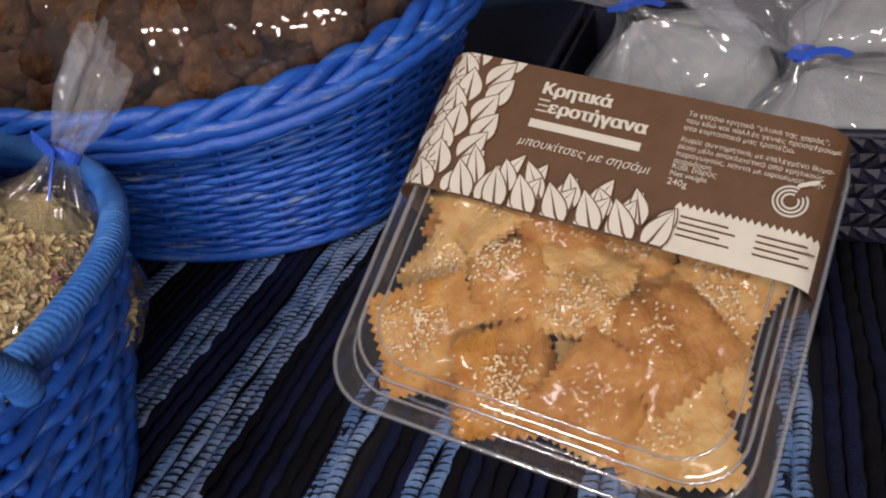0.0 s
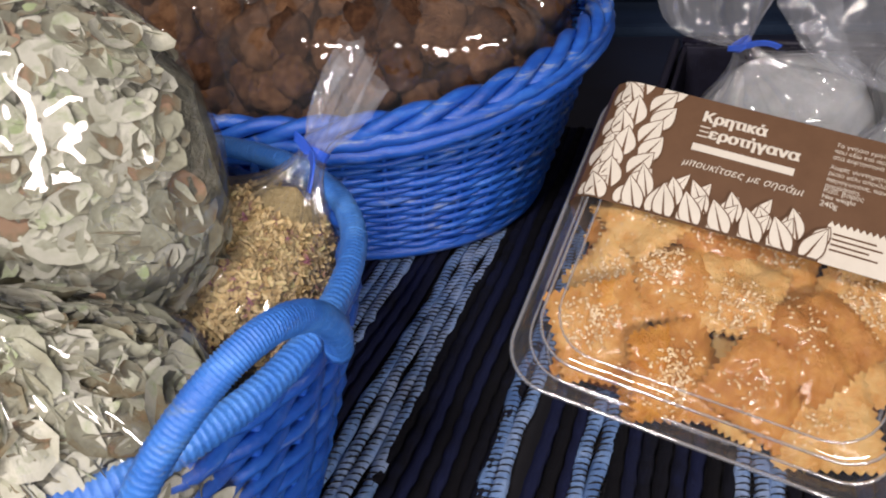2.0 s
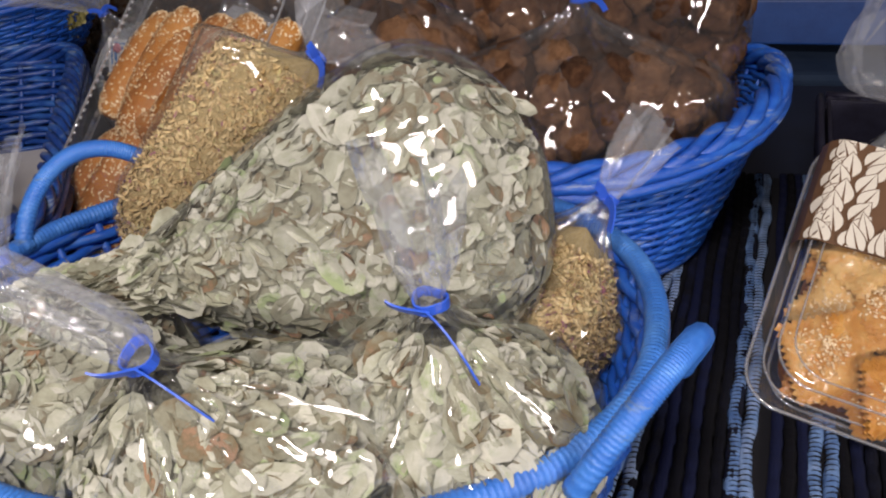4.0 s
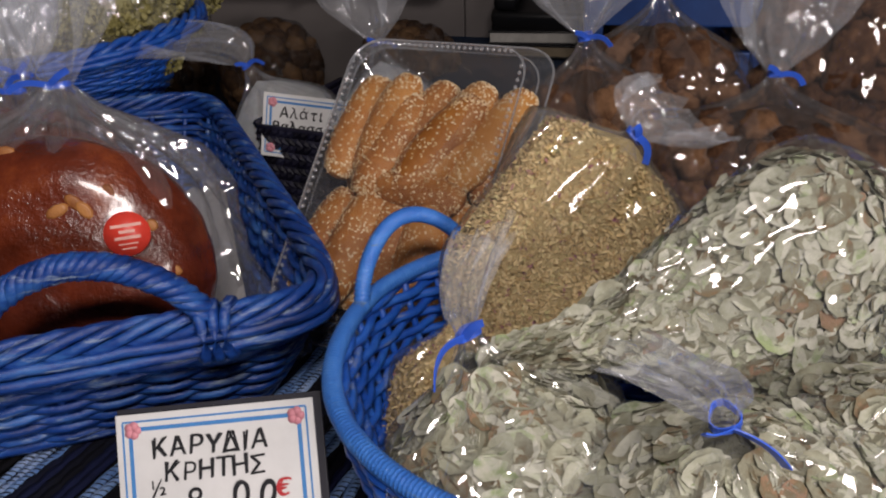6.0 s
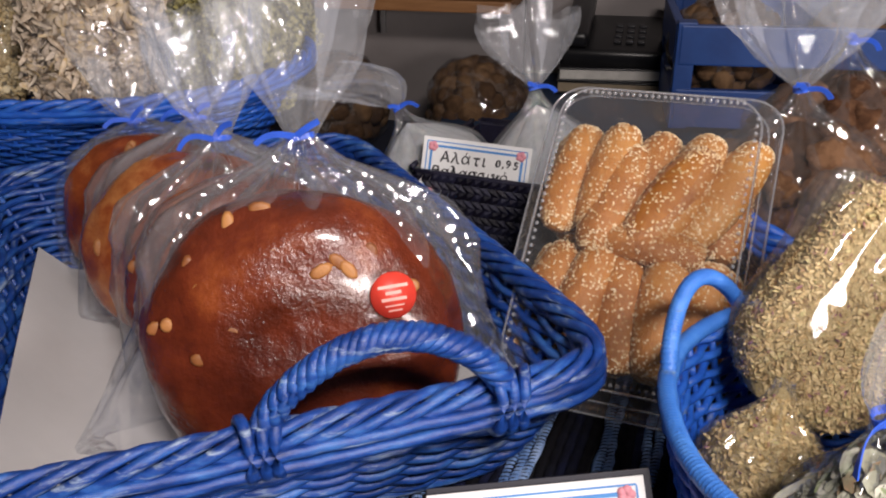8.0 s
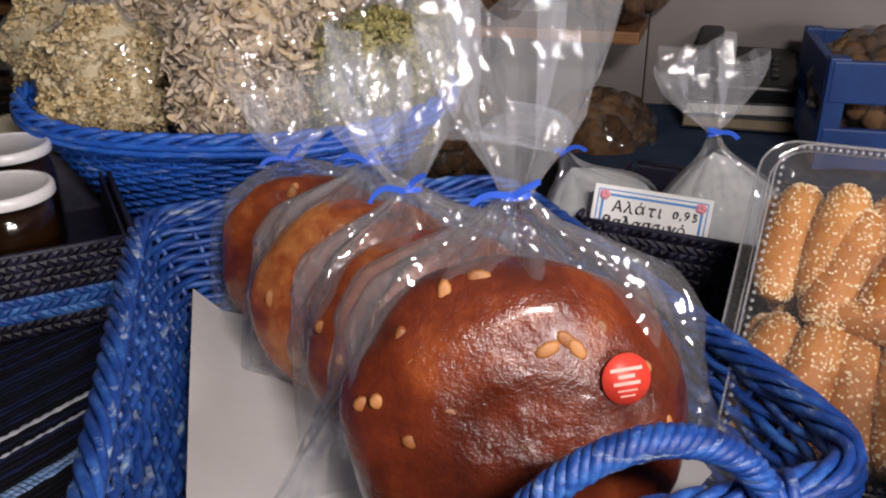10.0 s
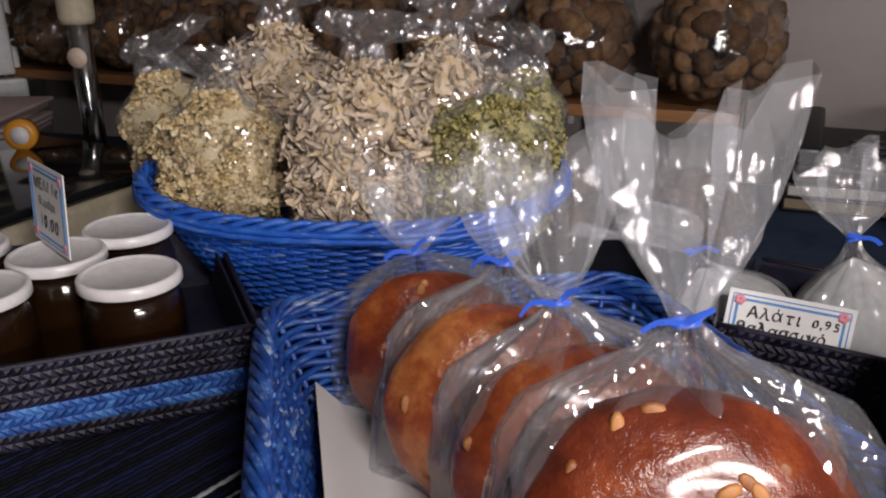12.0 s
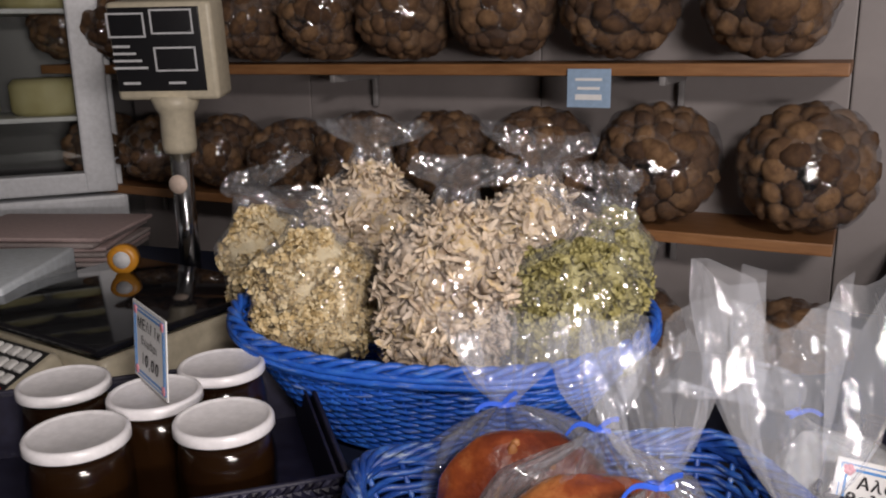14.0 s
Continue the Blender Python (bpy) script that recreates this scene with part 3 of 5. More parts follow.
WALL = surface("pale_mauve_wall_panel", [(0.3, (0.215, 0.193, 0.190)), (0.7, (0.265, 0.240, 0.235))], 5, 0.5, 160, 0.15)
FLOOR = surface("grey_tile_floor", [(0.3, (0.20, 0.19, 0.18)), (0.7, (0.28, 0.27, 0.26))], 6, 0.5, 80, 0.2)
CEIL = surface("off_white_ceiling", [(0.3, (0.55, 0.54, 0.52)), (0.7, (0.62, 0.61, 0.59))], 4, 0.8, 80, 0.2)
PALE_BLUE = surface("pale_blue_panel", [(0.3, (0.13, 0.16, 0.215)), (0.7, (0.18, 0.21, 0.275))], 5, 0.45, 120, 0.1)
DARKWALL = surface("dim_shop_wall", [(0.3, (0.16, 0.15, 0.15)), (0.7, (0.22, 0.21, 0.21))], 3, 0.7, 90, 0.2)
solid("floor", Shape().box(pose(-0.6, 0.3, -0.87), 7, 7, 0.1, 0), FLOOR, "grey tiled shop floor", "floor", kind="structure", smooth=False)
solid("ceiling", Shape().box(pose(-0.6, 0.3, 1.95), 7, 7, 0.1, 0), CEIL, "off-white shop ceiling", "ceiling", kind="structure", smooth=False)
for nm, (x, y, sx, sy) in {"wall_south": (-0.6, -2.6, 7, 0.1), "wall_east": (2.2, 0.3, 0.1, 7), "wall_west": (-3.6, 0.3, 0.1, 7)}.items():
    solid(nm, Shape().box(pose(x, y, 0.55), sx, sy, 2.75, 0), DARKWALL, "dim grey shop wall", "wall", kind="structure", smooth=False)
# the back wall leans away to the left behind the shelves
WT = -7.0


def wall_pose(s, d, z, rz=0):
    """A place along the back wall: s metres leftwards from the shelves' end, d metres in front of the wall."""
    o = Vector((-0.46, 1.72, 0))
    a = Vector((-math.cos(radians(WT)), -math.sin(radians(WT)), 0))
    n = Vector((math.sin(radians(WT)), -math.cos(radians(WT)), 0))
    q = o + a * s + n * d
    return pose(q.x, q.y, z, 0, 0, WT + rz)


wn = thing("wall_north", "pale mauve panelled wall behind the stall with joints", "wall", kind="structure")
for i in range(4):
    part("panel", Shape().box(wall_pose(-0.30 + 0.60 * i, -0.02, 0.55), 0.598, 0.03, 2.75, 0.003), WALL, wn, smooth=False)
part("backing", Shape().box(wall_pose(1.3, -0.06, 0.55), 4.4, 0.04, 2.75, 0), DARKWALL, wn, smooth=False)
pb = thing("wall_panel_blue", "pale blue boarded panel beside the shelves", "panel", kind="structure")
for i in range(6):
    part("board", Shape().box(pose(-0.235 + 0.21 * i, 1.80 + 0.0 * i, -0.32), 0.204, 0.03, 0.96, 0.004), PALE_BLUE, pb, smooth=False)
part("rail", Shape().box(pose(0.24, 1.795, 0.19), 1.25, 0.05, 0.06, 0.005), PALE_BLUE, pb, smooth=False)
CLOTH_GREY = surface("blue_grey_counter_cloth", [(0.3, (0.018, 0.035, 0.075)), (0.7, (0.04, 0.065, 0.12))], 14, 0.85, 500, 0.5, spec=0.2)
solid("back_counter", Shape().box(pose(-0.1, 1.47, -0.44), 1.0, 0.56, 0.80, 0.01), CLOTH_GREY, "rear counter covered with dark blue-grey cloth", "counter", smooth=False)

# ---- herb basket ----
hb = basket("herb_basket", "bright blue oval wicker basket full of bagged dried herbs", (-0.195, 0.318, 0.006), 0, 0.170, 0.139, 0.80, 0.114, 2.2, 38, 19, 0.0029, BLUE, wrapped=True, rim_r=1.5, rim_rod=0.0036)


def wrapped_handle(name, a, b, rise, out, r, parent, off):
    P = arch(a, b, rise, out, 230) - np.array(off)
    rr = r * (np.array([1.0, 1.02, 0.90])[np.arange(230) % 3] + nrng.normal(0, 0.01, 230))
    return part(name, Shape().tube(P, rr, 10), BLUE_CANE, parent, "arched handle bound with light blue cane")


OFF = (-0.195, 0.318, 0.006)
wrapped_handle("handle", (-0.360, 0.352, 0.118), (-0.303, 0.427, 0.118), 0.040, (-0.012, 0.008, 0), 0.0050, hb, OFF)
wrapped_handle("handle", (-0.016, 0.292, 0.118), (-0.050, 0.220, 0.118), 0.040, (0.016, -0.008, 0), 0.0048, hb, OFF)


def herb_bag(name, label, base, top, facing, w, d, leaf, plume, seed, group="bags of dried herbs", fill=0.80, n=520, size=0.0140, tie=True, bend=(0, 0), side=1, shoulder=0.55, square=2.5):
    root = thing(name, label, "bag", base, group)
    root_m = Matrix.Translation(base).inverted()
    h = (Vector(top) - Vector(base)).length
    b = Bag(root_m @ upright(base, top, facing), w, d, h, seed, shoulder=shoulder, square=square)
    n = int(n * 1.5)
    r = b.r
    if leaf == "sage":
        # inner lump whose dark colour stands in for shade between the leaves
        b.core(root, "leaf_core_shaded", SAGE_CORE, fill, 0.84, rough=0.06)
        P, N = b.spots(int(n * 0.75), fill + 0.07, 0.09)
        s = flakes(P, N, size * 1.30, 0.60, 0.13, r, 0.12)
        P, N = b.spots(int(n * 0.45), fill + 0.07, 0.05)
        q = flakes(P, N, size * 0.55, 0.50, 0.35, r, 0.3)
        s.add(q.v, q.f)
        P, N = b.spots(40, fill, 0.03)
        q = grains(P, N, 0.026, 0.0014, r, 0.1)
        s.add(q.v, q.f)
        o = part("sage_leaves", s, SAGE, root, "grey-green dried sage leaves")
    else:
        b.core(root, "herb_fill", SEED_CORE, fill, 0.875, rough=0.02)
        P, N = b.spots(n, fill + 0.02, 0.03)
        o = part("oregano", flakes(P, N, 0.0040, 0.34, 0.45, r, 0.4), SEED, root, "crumbled dried oregano")
    o["kind"] = "stuff"
    b.film(root, material=FILM if leaf == "sage" else FILM_FLAT)
    if plume:
        b.plume(root, plume[0], plume[1], bend)
        if tie:
            b.tie(root, 0.022 if leaf == "sage" else 0.013, 0.7, side)
    return root


herb_bag("sage_bag", "clear bag of grey-green dried sage tied with blue", (-0.247, 0.240, 0.030), (-0.287, 0.260, 0.166), 10, 0.122, 0.105, "sage", (0.024, 0.042), 11, n=1500, side=-1, bend=(0.022, 0.0))
herb_bag("sage_bag", "clear bag of dried sage with its top folded aside", (-0.165, 0.240, 0.045), (-0.184, 0.200, 0.173), 0, 0.138, 0.100, "sage", (0.027, 0.040), 12, bend=(-0.03, 0.0), n=1500)
herb_bag("sage_bag", "clear bag of dried sage tied with blue", (-0.101, 0.272, 0.035), (-0.099, 0.237, 0.177), -15, 0.116, 0.098, "sage", (0.026, 0.052), 13, n=1400)
herb_bag("sage_bag", "large clear bag of dried sage lying on top of the others", (-0.072, 0.352, 0.166), (-0.275, 0.262, 0.148), -28, 0.148, 0.085, "sage", None, 14, fill=0.93, n=2300, shoulder=0.18)
herb_bag("oregano_bag", "clear bag of crumbled oregano tied with blue", (-0.122, 0.346, 0.030), (-0.051, 0.384, 0.147), -30, 0.092, 0.085, "seed", (0.023, 0.042), 15, n=9000)
herb_bag("oregano_bag", "flat clear bag of dried oregano lying against the others", (-0.296, 0.372, 0.085), (-0.205, 0.424, 0.204), -12, 0.104, 0.046, "seed", (0.06, 0.03), 16, fill=0.90, n=8500, bend=(0.02, 0), shoulder=0.84, square=5.0)
herb_bag("oregano_bag", "small clear bag of dried oregano low in the basket", (-0.318, 0.318, 0.020), (-0.300, 0.345, 0.125), 20, 0.07, 0.06, "seed", None, 17, fill=0.9, n=3000)

# ---- rusk basket ----
rb = basket("rusk_basket", "bright blue boat-shaped wicker basket with bagged rusks", (-0.118, 0.640, 0.006), -6, 0.172, 0.148, 0.74, 0.100, 2.2, 40, 27, 0.0021, BLUE, rim=3, rim_r=1.25, lift=0.025, rim_rod=0.0034)


def rusk_bag(name, label, base, top, facing, w, d, seed, size, boxy, count, plume=(0.09, 0.08), group="bags of rusks", fill=0.78, material=None, squash=(1.1, 0.9, 0.85), square=2.6, bend=(0, 0)):
    root = thing(name, label, "bag", base, group)
    h = (Vector(top) - Vector(base)).length
    b = Bag(Matrix.Translation(base).inverted() @ upright(base, top, facing), w, d, h, seed, shoulder=0.6, square=square)
    r = b.r
    # inner lump, coloured dark as the shade between the rusks
    b.core(root, "rusk_core_shaded", RUSK_CORE, fill, 0.66)
    P, N = b.spots(count, fill + 0.04, 0.02, low=0.08)
    keep = []
    for i in range(count):
        if all(np.linalg.norm(P[i] - P[j]) > size * 1.30 for j in keep):
            keep.append(i)
    forms = [lump(r, 1.0, squash, 0.26, boxy, 13).mesh("rusk", material or RUSK) for _ in range(4)]
    for i in keep:
        k = size * (0.80 + 0.35 * r.rand())
        q = Vector(P[i]) - Vector(N[i]) * k * 0.80
        o = part("rusk", forms[i % 4], None, root)
        o.matrix_basis = Matrix.LocRotScale(q, Euler(r.rand(3) * 6.28), Vector((k, k, k)))
    b.film(root)
    if plume:
        b.plume(root, plume[0], plume[1], bend)
        b.tie(root, 0.02, 0.3)
    return root


rusk_bag("rusk_bag", "clear bag of dark barley rusks tied with blue", (-0.085, 0.585, 0.030), (-0.085, 0.612, 0.190), 0, 0.205, 0.13, 21, 0.0172, 3.0, 520)
rusk_bag("rusk_bag", "tall clear bag packed with dark rusk cubes", (-0.022, 0.690, 0.030), (-0.022, 0.725, 0.330), -10, 0.122, 0.11, 22, 0.0172, 3.4, 620, plume=None, fill=0.9, square=3.2)
rusk_bag("rusk_bag", "clear bag of dark rusks with a flared top", (-0.215, 0.625, 0.030), (-0.232, 0.621, 0.217), 0, 0.135, 0.12, 23, 0.0172, 3.0, 460, plume=(0.12, 0.10))
rusk_bag("rusk_bag", "clear bag of brown rusks behind the others", (-0.160, 0.715, 0.030), (-0.165, 0.720, 0.235), 0, 0.16, 0.11, 24, 0.0172, 3.0, 460, plume=(0.10, 0.08))

# ---- bread basket ----
LBT = 25.0
LB = (-0.672, 0.517, 0.006)
lb = basket("bread_basket", "worn dark blue rectangular wicker basket holding bagged loaves", LB, LBT, 0.207, 0.243, 0.80, 0.098, 11.0, 46, 16, 0.0036, BLUE_DEEP, rim=5, rim_r=0.86, skew=0.055, rim_rod=0.0043)


def in_basket(p):
    return pose(*LB, 0, 0, LBT).inverted() @ Vector(p)


P = arch(in_basket((-0.580, 0.290, 0.108)), in_basket((-0.452, 0.343, 0.108)), 0.054, (0.0, -0.006, 0), 90)
for k in range(5):
    ph = np.linspace(0, 2 * math.pi * 5.5, 90) + k * 2 * math.pi / 5
    T = np.gradient(P, axis=0)
    T /= np.linalg.norm(T, axis=1)[:, None]
    A = np.cross(T, (0, 1, 0))
    A /= np.linalg.norm(A, axis=1)[:, None]
    B = np.cross(A, T)
    part("handle_strand", Shape().tube(P + 0.0050 * (np.cos(ph)[:, None] * A + np.sin(ph)[:, None] * B), 0.0034 + 0.0004 * (k % 2), 7), BLUE_DEEP, lb, "twisted blue willow handle")
for q in (P[0], P[-1]):
    for dx in (-0.008, 0.002, 0.011):
        a = np.linspace(0, 2 * math.pi, 14, endpoint=False)
        part("handle_binding", Shape().tube(np.column_stack([q[0] + dx + 0.006 * np.cos(a) * (dx + 0.002) * 60, q[1] + 0.012 * np.cos(a), q[2] - 0.004 + 0.018 * np.sin(a)]), 0.0036, 6, True), BLUE_DEEP, lb)

PAPER = surface("white_greaseproof_paper", [(0.3, (0.60, 0.58, 0.58)), (0.7, (0.68, 0.66, 0.66))], 8, 0.7, 300, 0.15)
g = []
for v in np.linspace(0, 1, 14):
    row = []
    for u in np.linspace(0, 1, 14):
        x, y = -0.165 + 0.315 * u, -0.170 + 0.362 * v
        lift = 0.035 * max(0, (0.10 - u) / 0.10) + 0.04 * max(0, (u - 0.90) / 0.10)
        q = pose(*LB, 0, 0, LBT) @ Vector((x, y, 0.012 + lift + 0.002 * math.sin(9 * u + 4 * v)))
        row.append(tuple(q))
    g.append(row)
s = Shape().sheet(g)
s.sheet((np.array(g) - (0, 0, 0.0008))[:, ::-1])
solid("paper_liner", s, PAPER, "white paper sheet lining the bread basket", "paper")


def loaf(centre, normal, radius, thick, seed, top, facing, wide, plume, label, flare=1.0):
    r = np.random.RandomState(seed)
    root = thing("bagged_loaf", label, "bread", (centre[0], centre[1], 0.022), "loaves in the basket")
    inv = Matrix.Translation((centre[0], centre[1], 0.022)).inverted()
    z = Vector(normal).normalized()
    x = Vector((0, 0, 1)).cross(z).normalized()
    y = z.cross(x)
    m = inv @ frame_of(x, y, z, centre)
    n, rings = 72, 30
    off = Vector((seed * 3.1, 0, 0))
    G = []
    for i in range(rings + 1):
        a = math.pi * i / rings
        rr, zz = radius * math.sin(a) ** 0.62, math.copysign(abs(math.cos(a)) ** 1.15, math.cos(a)) * thick / 2
        row = []
        for k in range(n):
            t = 2 * math.pi * k / n
            d = Vector((math.cos(t) * rr / radius, math.sin(t) * rr / radius, zz / thick * 1.4))
            w = 1 + 0.045 * noise.noise(d * 2.0 + off) + 0.02 * noise.noise(d * 6 + off)
            row.append(tuple(m @ Vector((rr * w * math.cos(t), 0.93 * rr * w * math.sin(t), zz * (1 + 0.12 * noise.noise(d * 3 + off))))))
        G.append(row)
    part("loaf", Shape().sheet(G, True), CRUST, root, "round glazed red-brown loaf")
    s, q = Shape(), Shape()
    for k in range(18):
        t, rr = r.rand() * 6.28, radius * (0.25 + 0.68 * math.sqrt(r.rand()))
        zz = abs(math.cos(math.asin(min(0.999, (rr / radius) ** (1 / 0.62))))) ** 1.15 * thick / 2
        L, W, a0 = 0.0072 * (0.6 + 0.6 * r.rand()), 0.0042, r.rand() * 6.28
        a = np.linspace(0, 2 * math.pi, 9, endpoint=False)
        c = np.array([rr * math.cos(t), 0.93 * rr * math.sin(t), zz])
        for h, sc in ((-0.003, 1.0), (-0.0006, 0.92), (-0.0002, 0.60)):
            pts = np.column_stack([L * sc * np.cos(a), W * sc * np.sin(a)])
            ring = np.column_stack([c[0] + pts[:, 0] * math.cos(a0) - pts[:, 1] * math.sin(a0), c[1] + pts[:, 0] * math.sin(a0) + pts[:, 1] * math.cos(a0), np.full(9, c[2] + h)])
            ring = [tuple(m @ Vector(p)) for p in ring]
            s.v += ring
        o = len(s.v) - 27
        for b in range(2):
            for j in range(9):
                s.f.append((o + b * 9 + j, o + b * 9 + (j + 1) % 9, o + (b + 1) * 9 + (j + 1) % 9, o + (b + 1) * 9 + j))
        s.f.append(tuple(o + 18 + j for j in range(9)))
    part("almond_topping", s, ALMOND, root, "flaked almonds baked into the crust")["kind"] = "stuff"
    base = (centre[0], centre[1] + 0.004, 0.016)
    b = Bag(inv @ upright(base, top, facing), wide, thick * 1.5, (Vector(top) - Vector(base)).length, seed, shoulder=0.40, foot=0.10, square=2.2, neck=0.009)
    hc = (centre[2] - base[2]) * 1.04 / b.h
    hr = 0.93 * radius / b.h
    vs = np.array([0, 0.04, hc * 0.6, hc, hc + hr * 0.5, hc + hr * 0.8, hc + hr, min(0.99, hc + hr * 1.1), 1.0])
    b.form = (np.sort(vs), np.array([0.90 * flare, 1.12 * flare, 1.10 * (flare + 1) / 2, 1.10, 0.98, 0.76, 0.42, 0.22, 0.09]) * radius, np.array([0.45, 0.62, 0.66, 0.68, 0.62, 0.50, 0.34, 0.20, 0.13]) * thick * 1.05)
    b.film(root, 110, 56, FILM_LOAF)
    b.plume(root, plume[0], plume[1], flat=0.55)
    b.tie(root, 0.030, 0.12, -1)
    return root


BREAD = "round glazed almond loaf in a clear bag tied with blue"
first = loaf((-0.584, 0.402, 0.103), (0.22, -0.90, 0.32), 0.104, 0.075, 31, (-0.594, 0.464, 0.219), 14, 0.262, (0.092, 0.128), BREAD, 1.38)
loaf((-0.646, 0.482, 0.097), (0.30, -0.88, 0.30), 0.090, 0.064, 32, (-0.675, 0.527, 0.195), 18, 0.24, (0.082, 0.105), BREAD)
loaf((-0.722, 0.564, 0.084), (0.34, -0.87, 0.30), 0.090, 0.068, 33, (-0.732, 0.627, 0.180), 20, 0.22, (0.070, 0.080), BREAD)
loaf((-0.797, 0.650, 0.078), (0.30, -0.90, 0.22), 0.082, 0.062, 34, (-0.835, 0.722, 0.145), 16, 0.20, (0.09, 0.085), BREAD)

STICK = plain("red_orange_sticker", (0.70, 0.055, 0.035), 0.4)
z = Vector((0.40, -0.85, 0.34)).normalized()
x = Vector((0, 0, 1)).cross(z).normalized()
inv = Matrix.Translation((-0.584, 0.402, 0.022)).inverted()
m = inv @ frame_of(x, z.cross(x), z, Vector((-0.523, 0.391, 0.143)))
s = Shape()
a = np.linspace(0, 2 * math.pi, 40, endpoint=False)
s.sheet([[tuple(m @ Vector((rr * math.cos(t), rr * math.sin(t), h))) for t in a] for rr, h in ((0.0145, -0.0004), (0.0145, 0.0), (0.0001, 0.0))], True)
sticker = part("sticker", s, STICK, first, "round red-orange paper sticker")
bars = plain("pale_sticker_print", (0.80, 0.42, 0.36), 0.5)
for i, (w, y) in enumerate(((0.019, 0.0055), (0.010, 0.0015), (0.016, -0.0025), (0.012, -0.0065), (0.009, -0.0095))):
    part("printed_bar", Shape().box(m @ pose(0, y, 0.0003), w, 0.0020 if i < 3 else 0.0009, 0.0003, 0), bars, sticker, smooth=False)


# ---- signs ----
NARROW = {"Ι": 0.42, "ι": 0.34, ",": 0.26, "1": 0.5, "Μ": 0.95, "Κ": 0.78, " ": 0.35}


def handwriting(text, size, px, py, ink, parent):
    """Marker letters set one by one, unevenly, centred on (px, py)."""
    steps = [size * NARROW.get(ch, 0.70) for ch in text]
    x = px - sum(steps) / 2
    for ch, st in zip(text, steps):
        if ch != " ":
            k = size * (0.95 + 0.14 * nrng.rand())
            for dx, dy in ((0, 0), (0.0005, 0.0003)):
                writing("letter", ch, k, pose(x + st / 2 + dx, py + dy + nrng.normal(0, size * 0.02), 0.0006 + dx * 0.2, 0, 0, nrng.normal(2, 4)), ink, parent, 0.0, "CENTER", 0.12)
        x += st


def price_card(name, label, m, w, h, lines, frame_w=0.004, stand=False):
    """A hand-written price card at the pose m (middle of the card; x right, y up, z towards the reader)."""
    root = tagged(new(name), label, "price sign", "price signs")
    root.matrix_world = m
    part("card", Shape().box(pose(0, 0, -0.0008), w, h, 0.0014, 0.0004), CARD_WHITE, root, smooth=False)
    for inset, t in ((0.0042, 0.0010), (0.0085, 0.0022)):
        s = Shape()
        W, H = w - 2 * inset, h - 2 * inset
        for px, py, sx, sy in ((0, H / 2, W, t), (0, -H / 2, W, t), (W / 2, 0, t, H - t), (-W / 2, 0, t, H - t)):
            s.box(pose(px, py, 0.0002), sx, sy, 0.0004, 0)
        part("border", s, CARD_BLUE, root, "printed blue border", smooth=False)
    for sx, sy in ((-1, 1), (1, 1), (-1, -1), (1, -1)):
        s = Shape()
        for k in range(5):
            a = k * 1.256
            s.lathe([(0.0026, -0.0001), (0.0026, 0.0005), (0.0001, 0.0006)], 10, (sx * (w / 2 - 0.010) + 0.0025 * math.cos(a), sy * (h / 2 - 0.009) + 0.0025 * math.sin(a), 0.0002))
        part("flower", s, PINK, root, "printed pink corner flower")
    for text, size, px, py, ink, weight in lines:
        handwriting(text, size, px, py, ink, root)
    if stand:
        part("holder", Shape().box(pose(0.0, -h / 2 + 0.002, 0.004), 0.034, 0.010, 0.006, 0.002), PET, root, "clear plastic sign holder", shadow=False)
        part("foot", Shape().box(pose(0.0, -h / 2 - 0.006, 0.006) @ pose(0, 0, 0, 30), 0.034, 0.012, 0.002, 0.0006), PET, root, shadow=False)
        part("backing", Shape().box(pose(0.002, 0.001, -0.0036), w + 0.004, h + 0.004, 0.0025, 0.0006), plain("dark_card_backing", (0.02, 0.02, 0.03), 0.6), root, smooth=False)
    return root


def card_pose(tl, tr, lean):
    """The pose of a card from its upper corners; lean: degrees by which it leans back."""
    tl, tr = Vector(tl), Vector(tr)
    x = (tr - tl).normalized()
    f = x.cross(Vector((0, 0, 1))).normalized()
    y = (Vector((0, 0, 1)) * math.cos(radians(lean)) - f * math.sin(radians(lean)))
    y = (y - x * y.dot(x)).normalized()
    return x, y, x.cross(y), (tl + tr) / 2


x, y, z, top = card_pose((-0.492, 0.286, 0.081), (-0.378, 0.298, 0.094), 32)
price_card("walnut_price_card", "white hand-written walnut price card in a holder", frame_of(x, y, z, top - y * 0.034), 0.114, 0.068,
           [("ΚΑΡΥΔΙΑ", 0.0145, -0.004, 0.0090, INK, 0.0), ("ΚΡΗΤΗΣ", 0.0140, -0.002, -0.0045, INK, 0.0), ("8 ,00", 0.0205, 0.006, -0.0225, INK, 0.0), ("€", 0.013, 0.036, -0.0175, RED_INK, 0.0), ("½", 0.012, -0.034, -0.012, INK, 0.0), ("Kg", 0.009, -0.034, -0.021, INK, 0.0)], stand=True)
x, y, z, top = card_pose((-0.545, 0.726, 0.137), (-0.440, 0.722, 0.127), 14)
price_card("salt_price_card", "white hand-written sea salt price card", frame_of(x, y, z, top - y * 0.032), 0.106, 0.064,
           [("Αλάτι", 0.0145, -0.013, 0.0085, INK, 0.0), ("0,95", 0.0105, 0.030, 0.0100, INK, 0.0), ("θαλασσινό", 0.0128, -0.005, -0.0045, INK, 0.0)])
x, y, z, top = card_pose((-1.245, 0.702, 0.222), (-1.150, 0.640, 0.222), 4)
